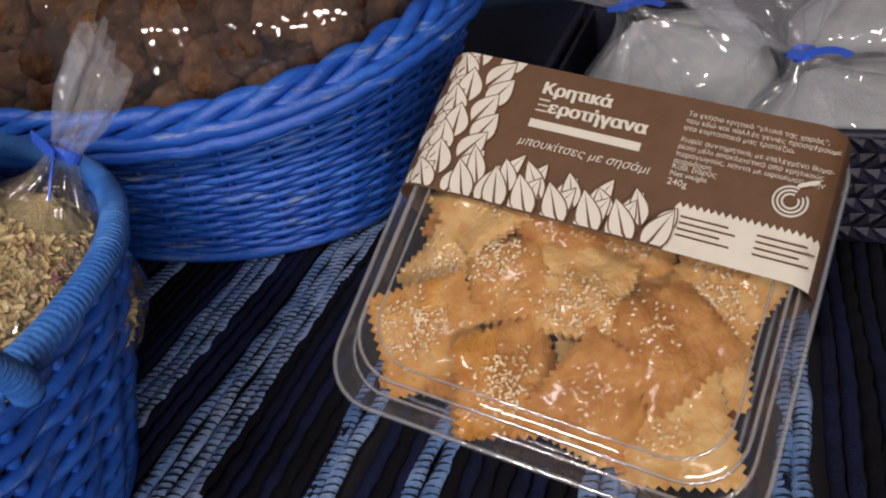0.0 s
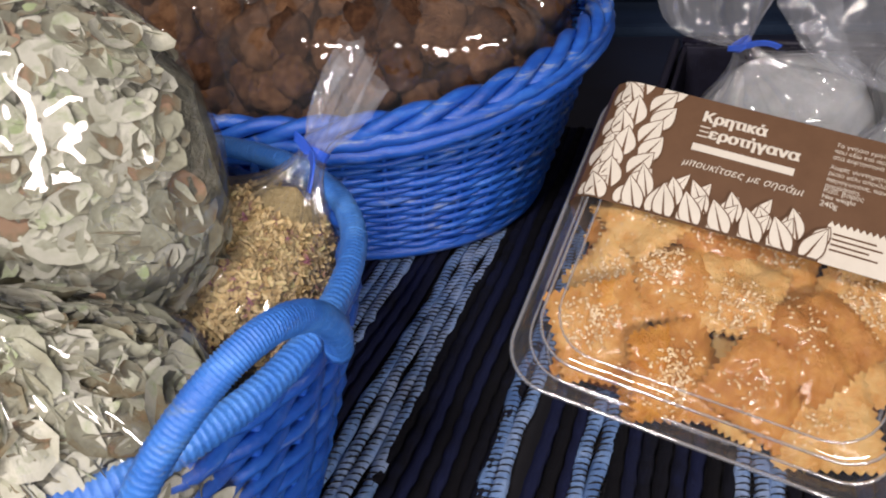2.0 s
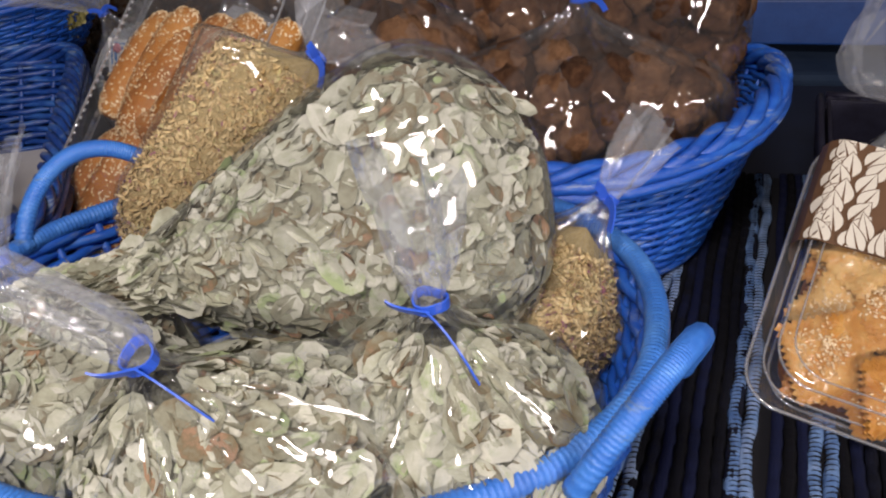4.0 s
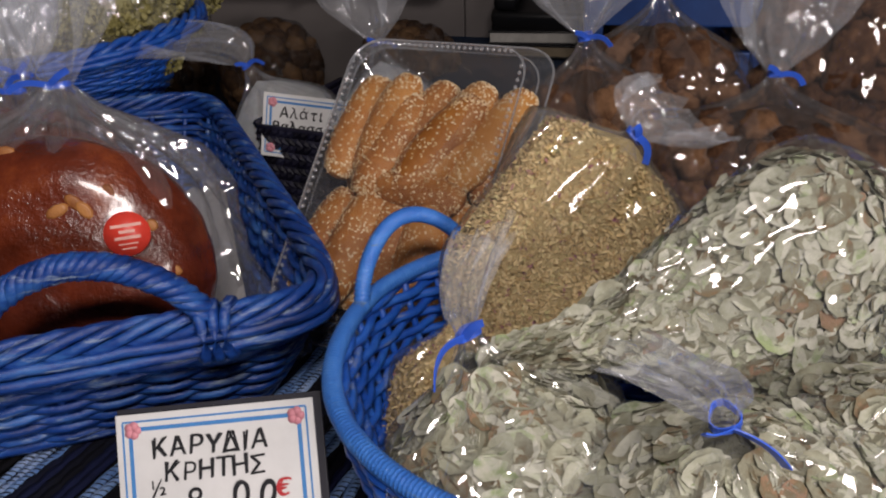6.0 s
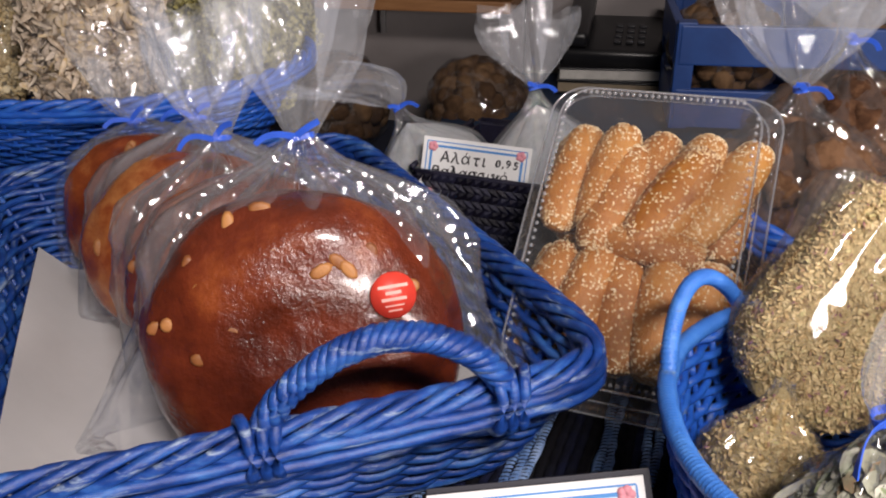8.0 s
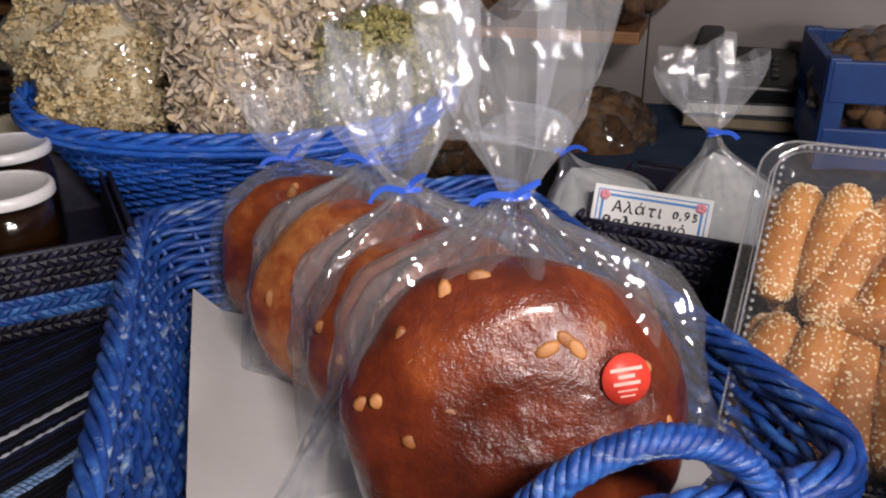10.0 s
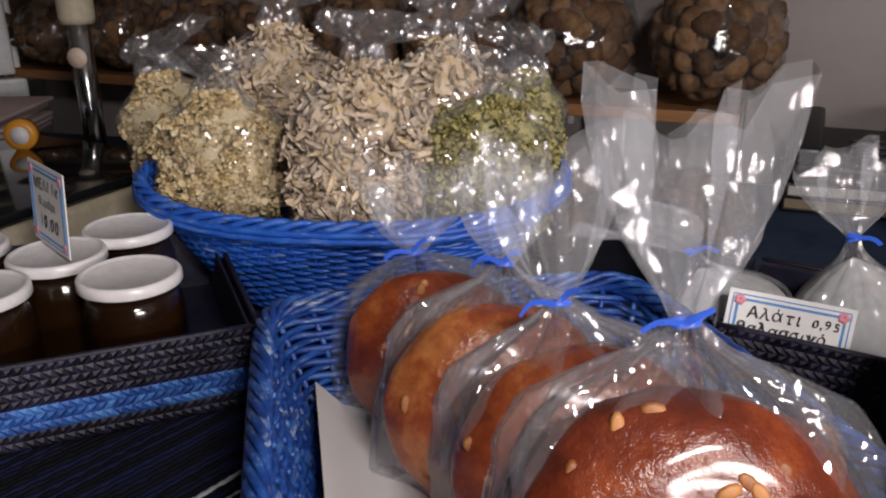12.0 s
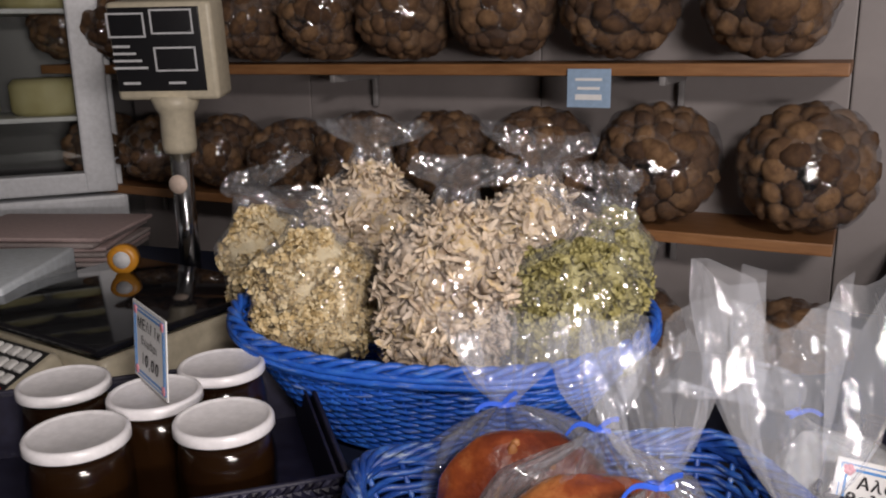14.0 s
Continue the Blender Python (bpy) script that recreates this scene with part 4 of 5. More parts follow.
price_card("honey_price_card", "white hand-written honey price card stood on a lid", frame_of(x, y, z, top - y * 0.041), 0.100, 0.084,
           [("ΜΕΛΙ 1κ", 0.0165, 0.0, 0.016, INK, 0.0), ("θυμάρι", 0.0125, 0.0, -0.001, INK, 0.0), ("10,00", 0.0185, 0.002, -0.023, INK, 0.0)])

# ---- pastry pack ----
PK = pose(0.072, 0.5005, 0.1346) @ pose(0, 0, 0, 0, 0, 0.43) @ pose(0, 0, 0, 35.9, 0, 0) @ pose(0, 0, 0, 0, 0, -17.0)


def rounded(w, h, r, n=6):
    out = []
    for cx, cy, a0 in ((w / 2 - r, h / 2 - r, 0), (-w / 2 + r, h / 2 - r, 90), (-w / 2 + r, -h / 2 + r, 180), (w / 2 - r, -h / 2 + r, 270)):
        for k in range(n + 1):
            a = radians(a0 + 90 * k / n)
            out.append((cx + r * math.cos(a), cy + r * math.sin(a)))
    return out


def shell(profile, r):
    """Stacked rounded rectangles (w, h, z); the last one is closed."""
    G = [[(x, y, z) for x, y in rounded(w, h, min(r, w / 2.2, h / 2.2))] for w, h, z in profile]
    return Shape().sheet(G, True)


def rim_beads(w, h, beads, r, parent):
    """Rolled edges of a moulded plastic shell, their highlight painted milky: (grow, z, radius) each."""
    for grow, z, rad in beads:
        pts = [(x, y, z) for x, y in rounded(w + grow, h + grow, r, 8)]
        part("rim_edge", Shape().tube(pts, rad, 6, True), PET_EDGE_GLINT, parent, "rounded clear plastic edge with a painted highlight", shadow=False)


pack = tagged(new("pastry_pack"), "clear plastic pack of honey pastries with a brown printed sleeve", "food pack")
pack.matrix_world = PK @ pose(0.080, -0.075, 0)
W, H, D = 0.168, 0.160, 0.042
s = shell([(W + 0.008, H + 0.008, -0.018), (W + 0.006, H + 0.006, -0.016), (W - 0.006, H - 0.006, -0.015), (W - 0.012, H - 0.012, -0.004), (W - 0.018, H - 0.018, -0.001), (W - 0.026, H - 0.026, -0.001), (W - 0.030, H - 0.030, -0.003), (W - 0.050, H - 0.050, -0.003), (0.001, 0.001, -0.003)], 0.022)
part("lid", s, PET, pack, "clear plastic lid with a stepped rim", shadow=False)
s = shell([(W + 0.008, H + 0.008, -0.0185), (W - 0.004, H - 0.004, -0.020), (W - 0.016, H - 0.016, -D), (0.001, 0.001, -D)], 0.022)
part("tray", s, PET, pack, "clear plastic tray", shadow=False)
rim_beads(W, H, ((0.008, -0.018, 0.0011), (-0.006, -0.0155, 0.0008), (-0.015, -0.0025, 0.0008), (-0.028, -0.0020, 0.0006), (-0.016, -D, 0.0010)), 0.022, pack)
r = np.random.RandomState(3)
forms = []
for k in range(6):
    n, G = 22, []
    for i in range(n + 1):
        row = []
        for j in range(n + 1):
            u, v = i / n * 2 - 1, j / n * 2 - 1
            e = 1 + 0.05 * ((j + k) % 2 * 2 - 1) * (abs(u) > 0.99) + 0.05 * ((i + k) % 2 * 2 - 1) * (abs(v) > 0.99)
            e = 0.97 if min(abs(u), abs(v)) > 0.99 else e
            puff = (1 - u * u) * (1 - v * v)
            x, y = u * (1 + 0.12 * v * (k % 3 - 1)), v * (1 + 0.10 * u * (k % 2))
            row.append((x * (e if abs(u) > 0.99 else 1), y * (e if abs(v) > 0.99 else 1), 0.30 * puff ** 0.6 + 0.24 * noise.noise(Vector((u * 1.3 + 9 * k, v * 1.3, 0))) + 0.07 * noise.noise(Vector((u * 5, v * 5 + 7 * k, 2)))))
        G.append(row)
    s = Shape().sheet(G)
    s.sheet((np.array(G) * (1, 1, 0.6) - (0, 0, 0.14))[:, ::-1])
    forms.append(s.mesh("pastry", PASTRY))
spots = []
for row in range(4):
    for col in range(4):
        spots.append((-0.052 + 0.0345 * col + r.normal(0, 0.003), -0.051 + 0.033 * row + r.normal(0, 0.003), -0.024 + 0.004 * ((row + col) % 2)))
for i in range(8):
    spots.append((-0.046 + 0.036 * (i % 3) + 0.016 * (i // 3 % 2) + r.normal(0, 0.004), -0.046 + 0.032 * (i // 3) + r.normal(0, 0.004), -0.0125))
sesame = Shape()
for i, (x, y, z) in enumerate(spots):
    o = part("pastry", forms[i % 6], None, pack)
    k = 0.0190 + 0.0030 * r.rand()
    mm = Matrix.LocRotScale((x, y, z), Euler((r.normal(0, 0.17), r.normal(0, 0.17), r.rand() * 6.28)), (k, k, k * 0.85))
    o.matrix_basis = mm
    c = r.normal(0, 0.25, 2)
    for q in range(170 if i % 3 else 40):
        u, v = r.normal(0, 0.36, 2) + c
        if max(abs(u), abs(v)) < 0.92:
            hgt = 0.30 * ((1 - u * u) * (1 - v * v)) ** 0.6 + 0.24 * noise.noise(Vector((u * 1.3 + 9 * (i % 6), v * 1.3, 0))) + 0.07
            w = mm @ Vector((u, v, hgt))
            L, a = 0.0011, r.rand() * 6.28
            d = Vector((math.cos(a), math.sin(a), 0))
            e = Vector((-math.sin(a), math.cos(a), 0))
            sesame.add([w - d * L, w + e * L * 0.6, w + Vector((0, 0, 0.0007)), w - e * L * 0.6, w + d * L], ((0, 2, 1), (0, 3, 2), (4, 1, 2), (4, 2, 3)))
part("sesame_seeds", sesame, SESAME, pack, "toasted sesame seeds")["kind"] = "stuff"
g = shell([(W - 0.024, H - 0.024, -D + 0.001), (W - 0.024, H - 0.024, -0.030), (0.001, 0.001, -0.030)], 0.02)
part("honey_syrup", g, plain("dark_honey_syrup", (0.16, 0.05, 0.01), 0.15), pack, "honey pooled in the tray")

KRAFT = surface("brown_printed_card", [(0.3, (0.115, 0.056, 0.026)), (0.7, (0.145, 0.074, 0.036))], 60, 0.62, 500, 0.12)
CREAM = surface("cream_printed_card", [(0.3, (0.66, 0.61, 0.52)), (0.7, (0.74, 0.69, 0.60))], 60, 0.62, 500, 0.12)
sleeve = part("sleeve", Shape(), KRAFT, pack, "brown printed cardboard sleeve")
bw, bh = 0.166, 0.067
y0 = 0.075 - bh


def wrap(x, lift=0.0):
    """The sleeve's height over x: flat on the lid, bent down at both sides."""
    e = max(0.0, abs(x) - (bw / 2 - 0.010)) / 0.010
    return 0.0012 + lift - 0.006 * e * e


xs = list(np.linspace(-bw / 2, bw / 2, 49))
G = [[(x, y, wrap(x)) for x in xs] for y in (y0, 0.075)]
s = Shape().sheet(G)
for sg in (-1, 1):
    s.sheet([[(sg * bw / 2, y, wrap(bw / 2)), (sg * (bw / 2 + 0.003), y, -0.012), (sg * (bw / 2 + 0.001), y, -0.030), (sg * (bw / 2 - 0.005), y, -0.0435)] for y in (y0, 0.075)])
sleeve.data = s.mesh("sleeve", KRAFT)
# the cream foot of the print with its pinked edge, and the leaf pattern
s = Shape()
xs = np.linspace(0.0285, 0.0825, 41)
s.sheet([[(x, y0, wrap(x, 0.0003)) for x in xs], [(x, y0 + 0.0190 + 0.0022 * (k % 2), wrap(x, 0.0003)) for k, x in enumerate(xs)]])
part("cream_strip", s, CREAM, sleeve, "cream strip with a pinked edge", smooth=False)
s = Shape()


veins = Shape()
layer = itertools.count()


def petal(cx, cy, L, Wd, a, slit=True):
    """One printed leaf in two halves, over a slightly larger brown ground."""
    n = 9
    c, k = math.cos(a), math.sin(a)
    up = 0.0004 + 0.00004 * next(layer)
    for sg in (-1, 1):
        for shape, grow, lift in ((veins, 0.0007, up), (s, 0.0, up + 0.00002)):
            rows = []
            for i in range(n):
                t = i / (n - 1)
                w = (Wd + grow) * math.sin(math.pi * t ** 0.75)
                inner = 0.16 * Wd * (1 - t) if slit and not grow else 0
                pr = []
                for q in (inner, max(inner, w)):
                    lx, ly = sg * q, L * t + (2 * t - 1) * grow
                    x, y = cx + lx * c - ly * k, cy + lx * k + ly * c
                    y = min(max(y, y0 + 0.0003), 0.0747)
                    x = min(max(x, -bw / 2 + 0.0003), bw / 2 - 0.0003)
                    pr.append((x, y, wrap(x, lift)))
                rows.append(pr)
            shape.sheet(rows if sg > 0 else [p[::-1] for p in rows])


for row in range(7, -1, -1):
    for col in range(3):
        x = -bw / 2 + 0.0030 + col * 0.0090 + (row % 2) * 0.0030
        petal(x, y0 - 0.002 + row * 0.0090, 0.0165, 0.0052, -0.50 + 0.80 * (col % 2) + r.normal(0, 0.12))
for col in range(12):
    x = -bw / 2 + 0.030 + col * 0.0068
    tall = 0.022 - 0.006 * (col / 12) + 0.003 * math.sin(col * 2.1)
    petal(x + 0.003, y0 + 0.007, tall * 0.8, 0.0036, 0.45 - 0.9 * (col % 2) + r.normal(0, 0.10))
for col in range(12):
    x = -bw / 2 + 0.030 + col * 0.0068
    petal(x, y0 - 0.003, 0.0200, 0.0048, 0.38 - 0.76 * (col % 2) + r.normal(0, 0.10))
part("leaf_ground", veins, KRAFT, sleeve, "brown lines between the leaves", smooth=False)
part("leaf_print", s, CREAM, sleeve, "cream leaf pattern", smooth=False)
flat = pose(0, 0, 0.0018)
for text, y in (("Κρητικά", 0.0622), ("Ξεροτήγανα", 0.0538)):
    for dx, dz in ((0.0, 0.0), (0.00045, 0.00006), (0.0009, 0.00012)):
        writing("lettering", text, 0.0080, flat @ pose(-0.0385 + dx, y, dz), CREAM, sleeve, 0.0)
writing("lettering", "μπουκίτσες με σησάμι", 0.0054, flat @ pose(-0.0405, 0.0372, 0), CREAM, sleeve, 0.0, slant=0.25)
part("printed_bar", Shape().box(flat @ pose(-0.0385 + 0.0235, 0.0478, 0), 0.047, 0.0038, 0.0003, 0), CREAM, sleeve, smooth=False)
for i, w in enumerate((0.018, 0.021, 0.016, 0.02)):
    for x in (0.0315, 0.060):
        part("printed_bar", Shape().box(flat @ pose(x + w / 2, y0 + 0.0150 - i * 0.0026, 0.0004), w, 0.0007, 0.0003, 0), KRAFT, sleeve, smooth=False)
writing("lettering", "Net weight", 0.0032, flat @ pose(0.0225, 0.0392, 0), CREAM, sleeve, 0)
writing("lettering", "Καθ. βάρος", 0.0032, flat @ pose(0.0225, 0.0422, 0), CREAM, sleeve, 0)
for i, text in enumerate(("Το γνήσιο κρητικό “γλυκό της χαράς”,", "που εδώ και πολλές γενιές προσφέρουμε", "στα εορταστικά μας τραπέζια.", "", "Χωρίς συντηρητικά, με επιλεγμένο θυμα-", "ρίσιο μέλι αποκλειστικά από κρητικούς", "παραγωγούς, πάντα με αφοσίωση στην", "παράδοση.")):
    if text:
        writing("lettering", text, 0.0030, flat @ pose(0.0225, 0.0665 - (i - 0.4 * (i > 3)) * 0.0033, 0), CREAM, sleeve, 0)
writing("lettering", "240g", 0.0040, flat @ pose(0.0225, 0.0352, 0), CREAM, sleeve, 0.0)
s = Shape()
for rr in (0.0062, 0.0046, 0.0030):
    a = np.linspace(1.2, 2 * math.pi + 0.6, 34)
    s.tube(np.column_stack([0.068 + rr * np.cos(a), 0.0400 + rr * np.sin(a), np.full(34, 0.0018)]), 0.0006, 4, flat=0.4)
for k in range(5):
    petal(0.0690 + 0.0012 * k, 0.0455 + 0.0006 * k, 0.004, 0.0009, -0.9, False)
part("emblem", s, CREAM, sleeve, "cream ring emblem")

# ---- biscuit box ----
ck = tagged(new("biscuit_box"), "clear hinged plastic box of sesame biscuits propped upright", "food pack")
xk = Vector((0.954, -0.297, 0.02)).normalized()
yk = Vector((0.205, 0.685, 0.683))
yk = (yk - xk * yk.dot(xk)).normalized()
ck.matrix_world = frame_of(xk, yk, xk.cross(yk), Vector((-0.3625, 0.521, 0.123)))
W, H, D = 0.168, 0.252, 0.055
s = shell([(W + 0.010, H + 0.010, -0.001), (W + 0.008, H + 0.008, 0.001), (W - 0.010, H - 0.010, 0.002), (W - 0.016, H - 0.016, 0.020), (W - 0.022, H - 0.022, 0.023), (W - 0.036, H - 0.036, 0.0235), (0.001, 0.001, 0.0235)], 0.026)
part("lid", s, PET, ck, "clear plastic lid", shadow=False)
s = shell([(W + 0.010, H + 0.010, -0.002), (W - 0.006, H - 0.006, -0.003), (W - 0.020, H - 0.020, -0.030), (0.001, 0.001, -0.030)], 0.026)
part("tray", s, PET, ck, "clear plastic tray", shadow=False)
rim_beads(W, H, ((0.010, -0.001, 0.0011), (-0.008, 0.002, 0.0008), (-0.018, 0.0215, 0.0010)), 0.026, ck)
s = Shape()
for side in range(4):
    n = 34 if side % 2 else 26
    for i in range(n):
        t = (i + 0.5) / n * 2 - 1
        x, y = ((t * (W / 2 - 0.022), H / 2 - 0.013), (-W / 2 + 0.013, t * (H / 2 - 0.022)), (t * (W / 2 - 0.022), -H / 2 + 0.013), (W / 2 - 0.013, t * (H / 2 - 0.022)))[side]
        s.lathe([(0.0017, 0.0), (0.0014, 0.0012), (0.0001, 0.0017)], 7, (x, y, 0.0225))
part("rim_studs", s, film("embossed_plastic_studs", haze=0.30, gloss=0.25, rough=0.1, crinkle=0.0), ck, "row of embossed studs", shadow=False)["kind"] = "stuff"


def biscuit_mesh(k):
    n, G = 22, []
    for i in range(n + 1):
        t = i / n
        a = math.pi * t
        row = []
        for j in range(16):
            b = 2 * math.pi * j / 16
            rr = math.sin(a) ** 0.55
            w = 1 + 0.06 * noise.noise(Vector((t * 3 + k * 5, math.cos(b), math.sin(b))))
            row.append((0.0188 * rr * math.cos(b) * w, -0.0470 * math.cos(a), 0.0135 * rr * math.sin(b) * w))
        G.append(row)
    return Shape().sheet(G, True)


forms = [biscuit_mesh(k).mesh("biscuit", BISCUIT) for k in range(3)]
seeds = Shape()
place = []
for i in range(5):
    place.append((-0.057 + 0.0285 * i, 0.046, 0.004 + 0.005 * (i % 2), -6 - 5 * i, 1.0))
    place.append((-0.057 + 0.0285 * i, -0.054, 0.002 + 0.005 * (i % 2), 3 * (i % 3) - 3, 1.0))
    place.append((-0.058 + 0.029 * i, 0.044, -0.014, 4, 1.0))
    place.append((-0.058 + 0.029 * i, -0.052, -0.014, -4, 1.0))
place += [(0.012, -0.004, 0.010, 78, 0.85), (-0.02, 0.03, 0.010, -14, 1.0), (0.02, 0.032, 0.012, -22, 1.05)]
for i, (x, y, z, a, k) in enumerate(place):
    o = part("biscuit", forms[i % 3], None, ck)
    mm = pose(x, y, z, r.normal(0, 4), r.normal(0, 8), a + r.normal(0, 6)) @ Matrix.Scale(k, 4)
    o.matrix_basis = mm
    for q in range(430):
        t, b = 0.06 + 0.88 * r.rand(), r.rand() * math.pi
        rr = math.sin(math.pi * t) ** 0.55
        p = Vector((0.0190 * rr * math.cos(b), -0.0473 * math.cos(math.pi * t), 0.0137 * rr * math.sin(b)))
        nrm = Vector((math.cos(b) / 0.0135, 0, math.sin(b) / 0.0085)).normalized()
        tg = Vector((0, 1, 0)).cross(nrm)
        al = r.rand() * 6.28
        d = Vector((0, 1, 0)) * math.cos(al) + tg * math.sin(al)
        e = nrm.cross(d)
        L = 0.0014
        seeds.add([mm @ (p - d * L), mm @ (p + e * L * 0.6), mm @ (p + nrm * 0.0007), mm @ (p - e * L * 0.6), mm @ (p + d * L)], ((0, 2, 1), (0, 3, 2), (4, 1, 2), (4, 2, 3)))
part("sesame_seeds", seeds, SESAME, ck, "toasted sesame seeds")["kind"] = "stuff"


# ---- dark plaited trays ----
PLAIT = surface("dark_navy_plaited_palm", [(0.25, (0.004, 0.003, 0.010)), (0.5, (0.008, 0.007, 0.022)), (0.8, (0.018, 0.018, 0.042))], 60, 0.5, 500, 0.5, island=0.7)
PLAIT_BLUE = surface("bright_blue_plaited_palm", [(0.25, (0.012, 0.06, 0.28)), (0.5, (0.024, 0.11, 0.42)), (0.8, (0.06, 0.20, 0.56))], 60, 0.5, 500, 0.5, island=0.6)


def plaited_tray(name, label, m, w, d, h, band=True, group="plaited trays"):
    """A shallow tray of plaited palm strips; rows of slanted strips, alternately leaning, make the herringbone."""
    root = tagged(new(name), label, "tray", group)
    root.matrix_world = m
    rows = max(4, round(h / 0.0085))
    rh = h / rows
    step = 0.0085
    for side, (L, ox, oy, turn) in enumerate(((w, 0, -d / 2, 0), (d, w / 2, 0, 90), (w, 0, d / 2, 180), (d, -w / 2, 0, 270))):
        dark, blue = Shape(), Shape()
        f = pose(ox, oy, 0, 0, 0, turn)
        for k in range(rows):
            lean = 0.6 if k % 2 else -0.6
            is_band = band and side in (0, 1) and k in (2, 3, 4)
            n = int(L / step)
            for i in range(n):
                x = -L / 2 + (i + 0.5) * L / n
                z = (k + 0.5) * rh
                fl = -0.10 * z
                c = [(x - step * 0.48 - lean * rh * 0.6, fl, z - rh * 0.56), (x + step * 0.48 - lean * rh * 0.6, fl + 0.0010, z - rh * 0.56), (x + step * 0.48 + lean * rh * 0.6, fl, z + rh * 0.56), (x - step * 0.48 + lean * rh * 0.6, fl - 0.0010, z + rh * 0.56)]
                mid = (x, fl - 0.0022, z)
                back = [(q[0], q[1] + 0.004, q[2]) for q in c]
                (blue if is_band else dark).add([f @ Vector(q) for q in c + [mid] + back], ((0, 1, 4), (1, 2, 4), (2, 3, 4), (3, 0, 4), (6, 5, 8, 7), (0, 5, 6, 1), (3, 2, 7, 8)))
        part("side", dark, PLAIT, root, smooth=False)["kind"] = "stuff"
        if blue.v:
            part("blue_band", blue, PLAIT_BLUE, root, "bright blue plaited band", smooth=False)["kind"] = "stuff"
        part("lining", Shape().box(f @ pose(0, 0.006 - 0.05 * h, h / 2), L - 0.006, 0.003, h - 0.004, 0.0005), PLAIT, root, smooth=False)
        part("edge", Shape().tube([f @ Vector((x, -0.1 * h + 0.002, h)) for x in np.linspace(-L / 2, L / 2, 12)], 0.003, 6), PLAIT, root)
    part("bottom", Shape().box(pose(0, 0, 0.004), w - 0.004, d - 0.004, 0.005, 0.001), PLAIT, root, smooth=False)
    return root


# honey tray: front right corner at (-0.99, 0.675), front edge runs back along 35 degrees
a0 = radians(37.0)
ex, ey = Vector((math.cos(a0), math.sin(a0), 0)), Vector((-math.sin(a0), math.cos(a0), 0))
c = Vector((-0.976, 0.646, 0.005)) - ex * 0.20 + ey * 0.155
plaited_tray("honey_tray", "dark plaited palm tray with a bright blue band, holding honey jars", frame_of(ex, ey, Vector((0, 0, 1)), c), 0.40, 0.31, 0.085)

HONEY = surface("dark_thyme_honey", [(0.3, (0.010, 0.004, 0.0015)), (0.7, (0.022, 0.009, 0.003))], 8, 0.04, 50, 0.0, coat=1.0)
LID = plain("white_lacquered_lid", (0.78, 0.77, 0.79), 0.28)
GLASS = film("jar_glass", haze=0.0, gloss=0.08, rough=0.02, crinkle=0.0, tint=(0.95, 0.97, 0.95))


def honey_jar(x, y):
    root = thing("honey_jar", "glass jar of dark honey with a white metal lid", "jar", (x, y, 0.0115), "jars of honey")
    part("honey", Shape().lathe([(0.0001, 0.002), (0.040, 0.002), (0.0455, 0.008), (0.0460, 0.080), (0.0440, 0.098), (0.0400, 0.106), (0.0001, 0.106)], 48), HONEY, root, "dark honey")
    part("glass", Shape().lathe([(0.0001, 0.0), (0.042, 0.0), (0.0475, 0.007), (0.0482, 0.082), (0.0450, 0.098), (0.0420, 0.108), (0.0420, 0.112)], 48), GLASS, root, "clear glass jar", shadow=False)
    part("lid", Shape().lathe([(0.0425, 0.1115), (0.0478, 0.112), (0.0485, 0.113), (0.0482, 0.1200), (0.0468, 0.1225), (0.0440, 0.1235), (0.0425, 0.1222), (0.0405, 0.1212), (0.0001, 0.1212)], 56), LID, root, "white lacquered metal lid")
    return root


for x, y in ((-1.094, 0.638), (-1.177, 0.757), (-1.209, 0.569), (-1.312, 0.662), (-1.198, 0.668)):
    honey_jar(x, y)

# salt trays and bags
plaited_tray("salt_tray", "dark plaited palm tray holding bags of salt", pose(-0.398, 0.768, 0.005, 0, 0, -17), 0.27, 0.17, 0.098, False)
plaited_tray("salt_tray", "dark plaited palm tray behind the pastry pack", pose(0.235, 0.655, 0.005, 0, 0, -8), 0.27, 0.21, 0.062, False)


def salt_bag(label, base, top, facing, w, d, seed, plume, bend=(0, 0)):
    root = thing("salt_bag", label, "bag", base, "bags of salt")
    b = Bag(Matrix.Translation(base).inverted() @ upright(base, top, facing), w, d, (Vector(top) - Vector(base)).length, seed, shoulder=0.5)
    b.core(root, "salt", SALT, 0.80, 0.95, "coarse white salt", kind="stuff")
    b.film(root)
    b.plume(root, plume[0], plume[1], bend)
    b.tie(root, 0.02, 0.3)
    return root


salt_bag("clear bag of white sea salt in a dark tray", (-0.508, 0.768, 0.015), (-0.578, 0.775, 0.150), 10, 0.125, 0.085, 41, (0.07, 0.06), (-0.06, 0))
salt_bag("clear bag of white sea salt with a tall top", (-0.415, 0.772, 0.015), (-0.440, 0.785, 0.172), 10, 0.12, 0.085, 42, (0.075, 0.075))
salt_bag("clear bag of coarse white salt tied with blue", (0.265, 0.585, 0.012), (0.232, 0.590, 0.092), 0, 0.13, 0.09, 43, (0.085, 0.08))
salt_bag("clear bag of coarse white salt slumped over", (0.190, 0.640, 0.012), (0.142, 0.628, 0.112), 0, 0.12, 0.09, 44, (0.10, 0.08), (0.05, 0))
salt_bag("clear bag of coarse white salt at the back", (0.300, 0.690, 0.012), (0.300, 0.690, 0.12), 0, 0.12, 0.08, 45, (0.10, 0.08))

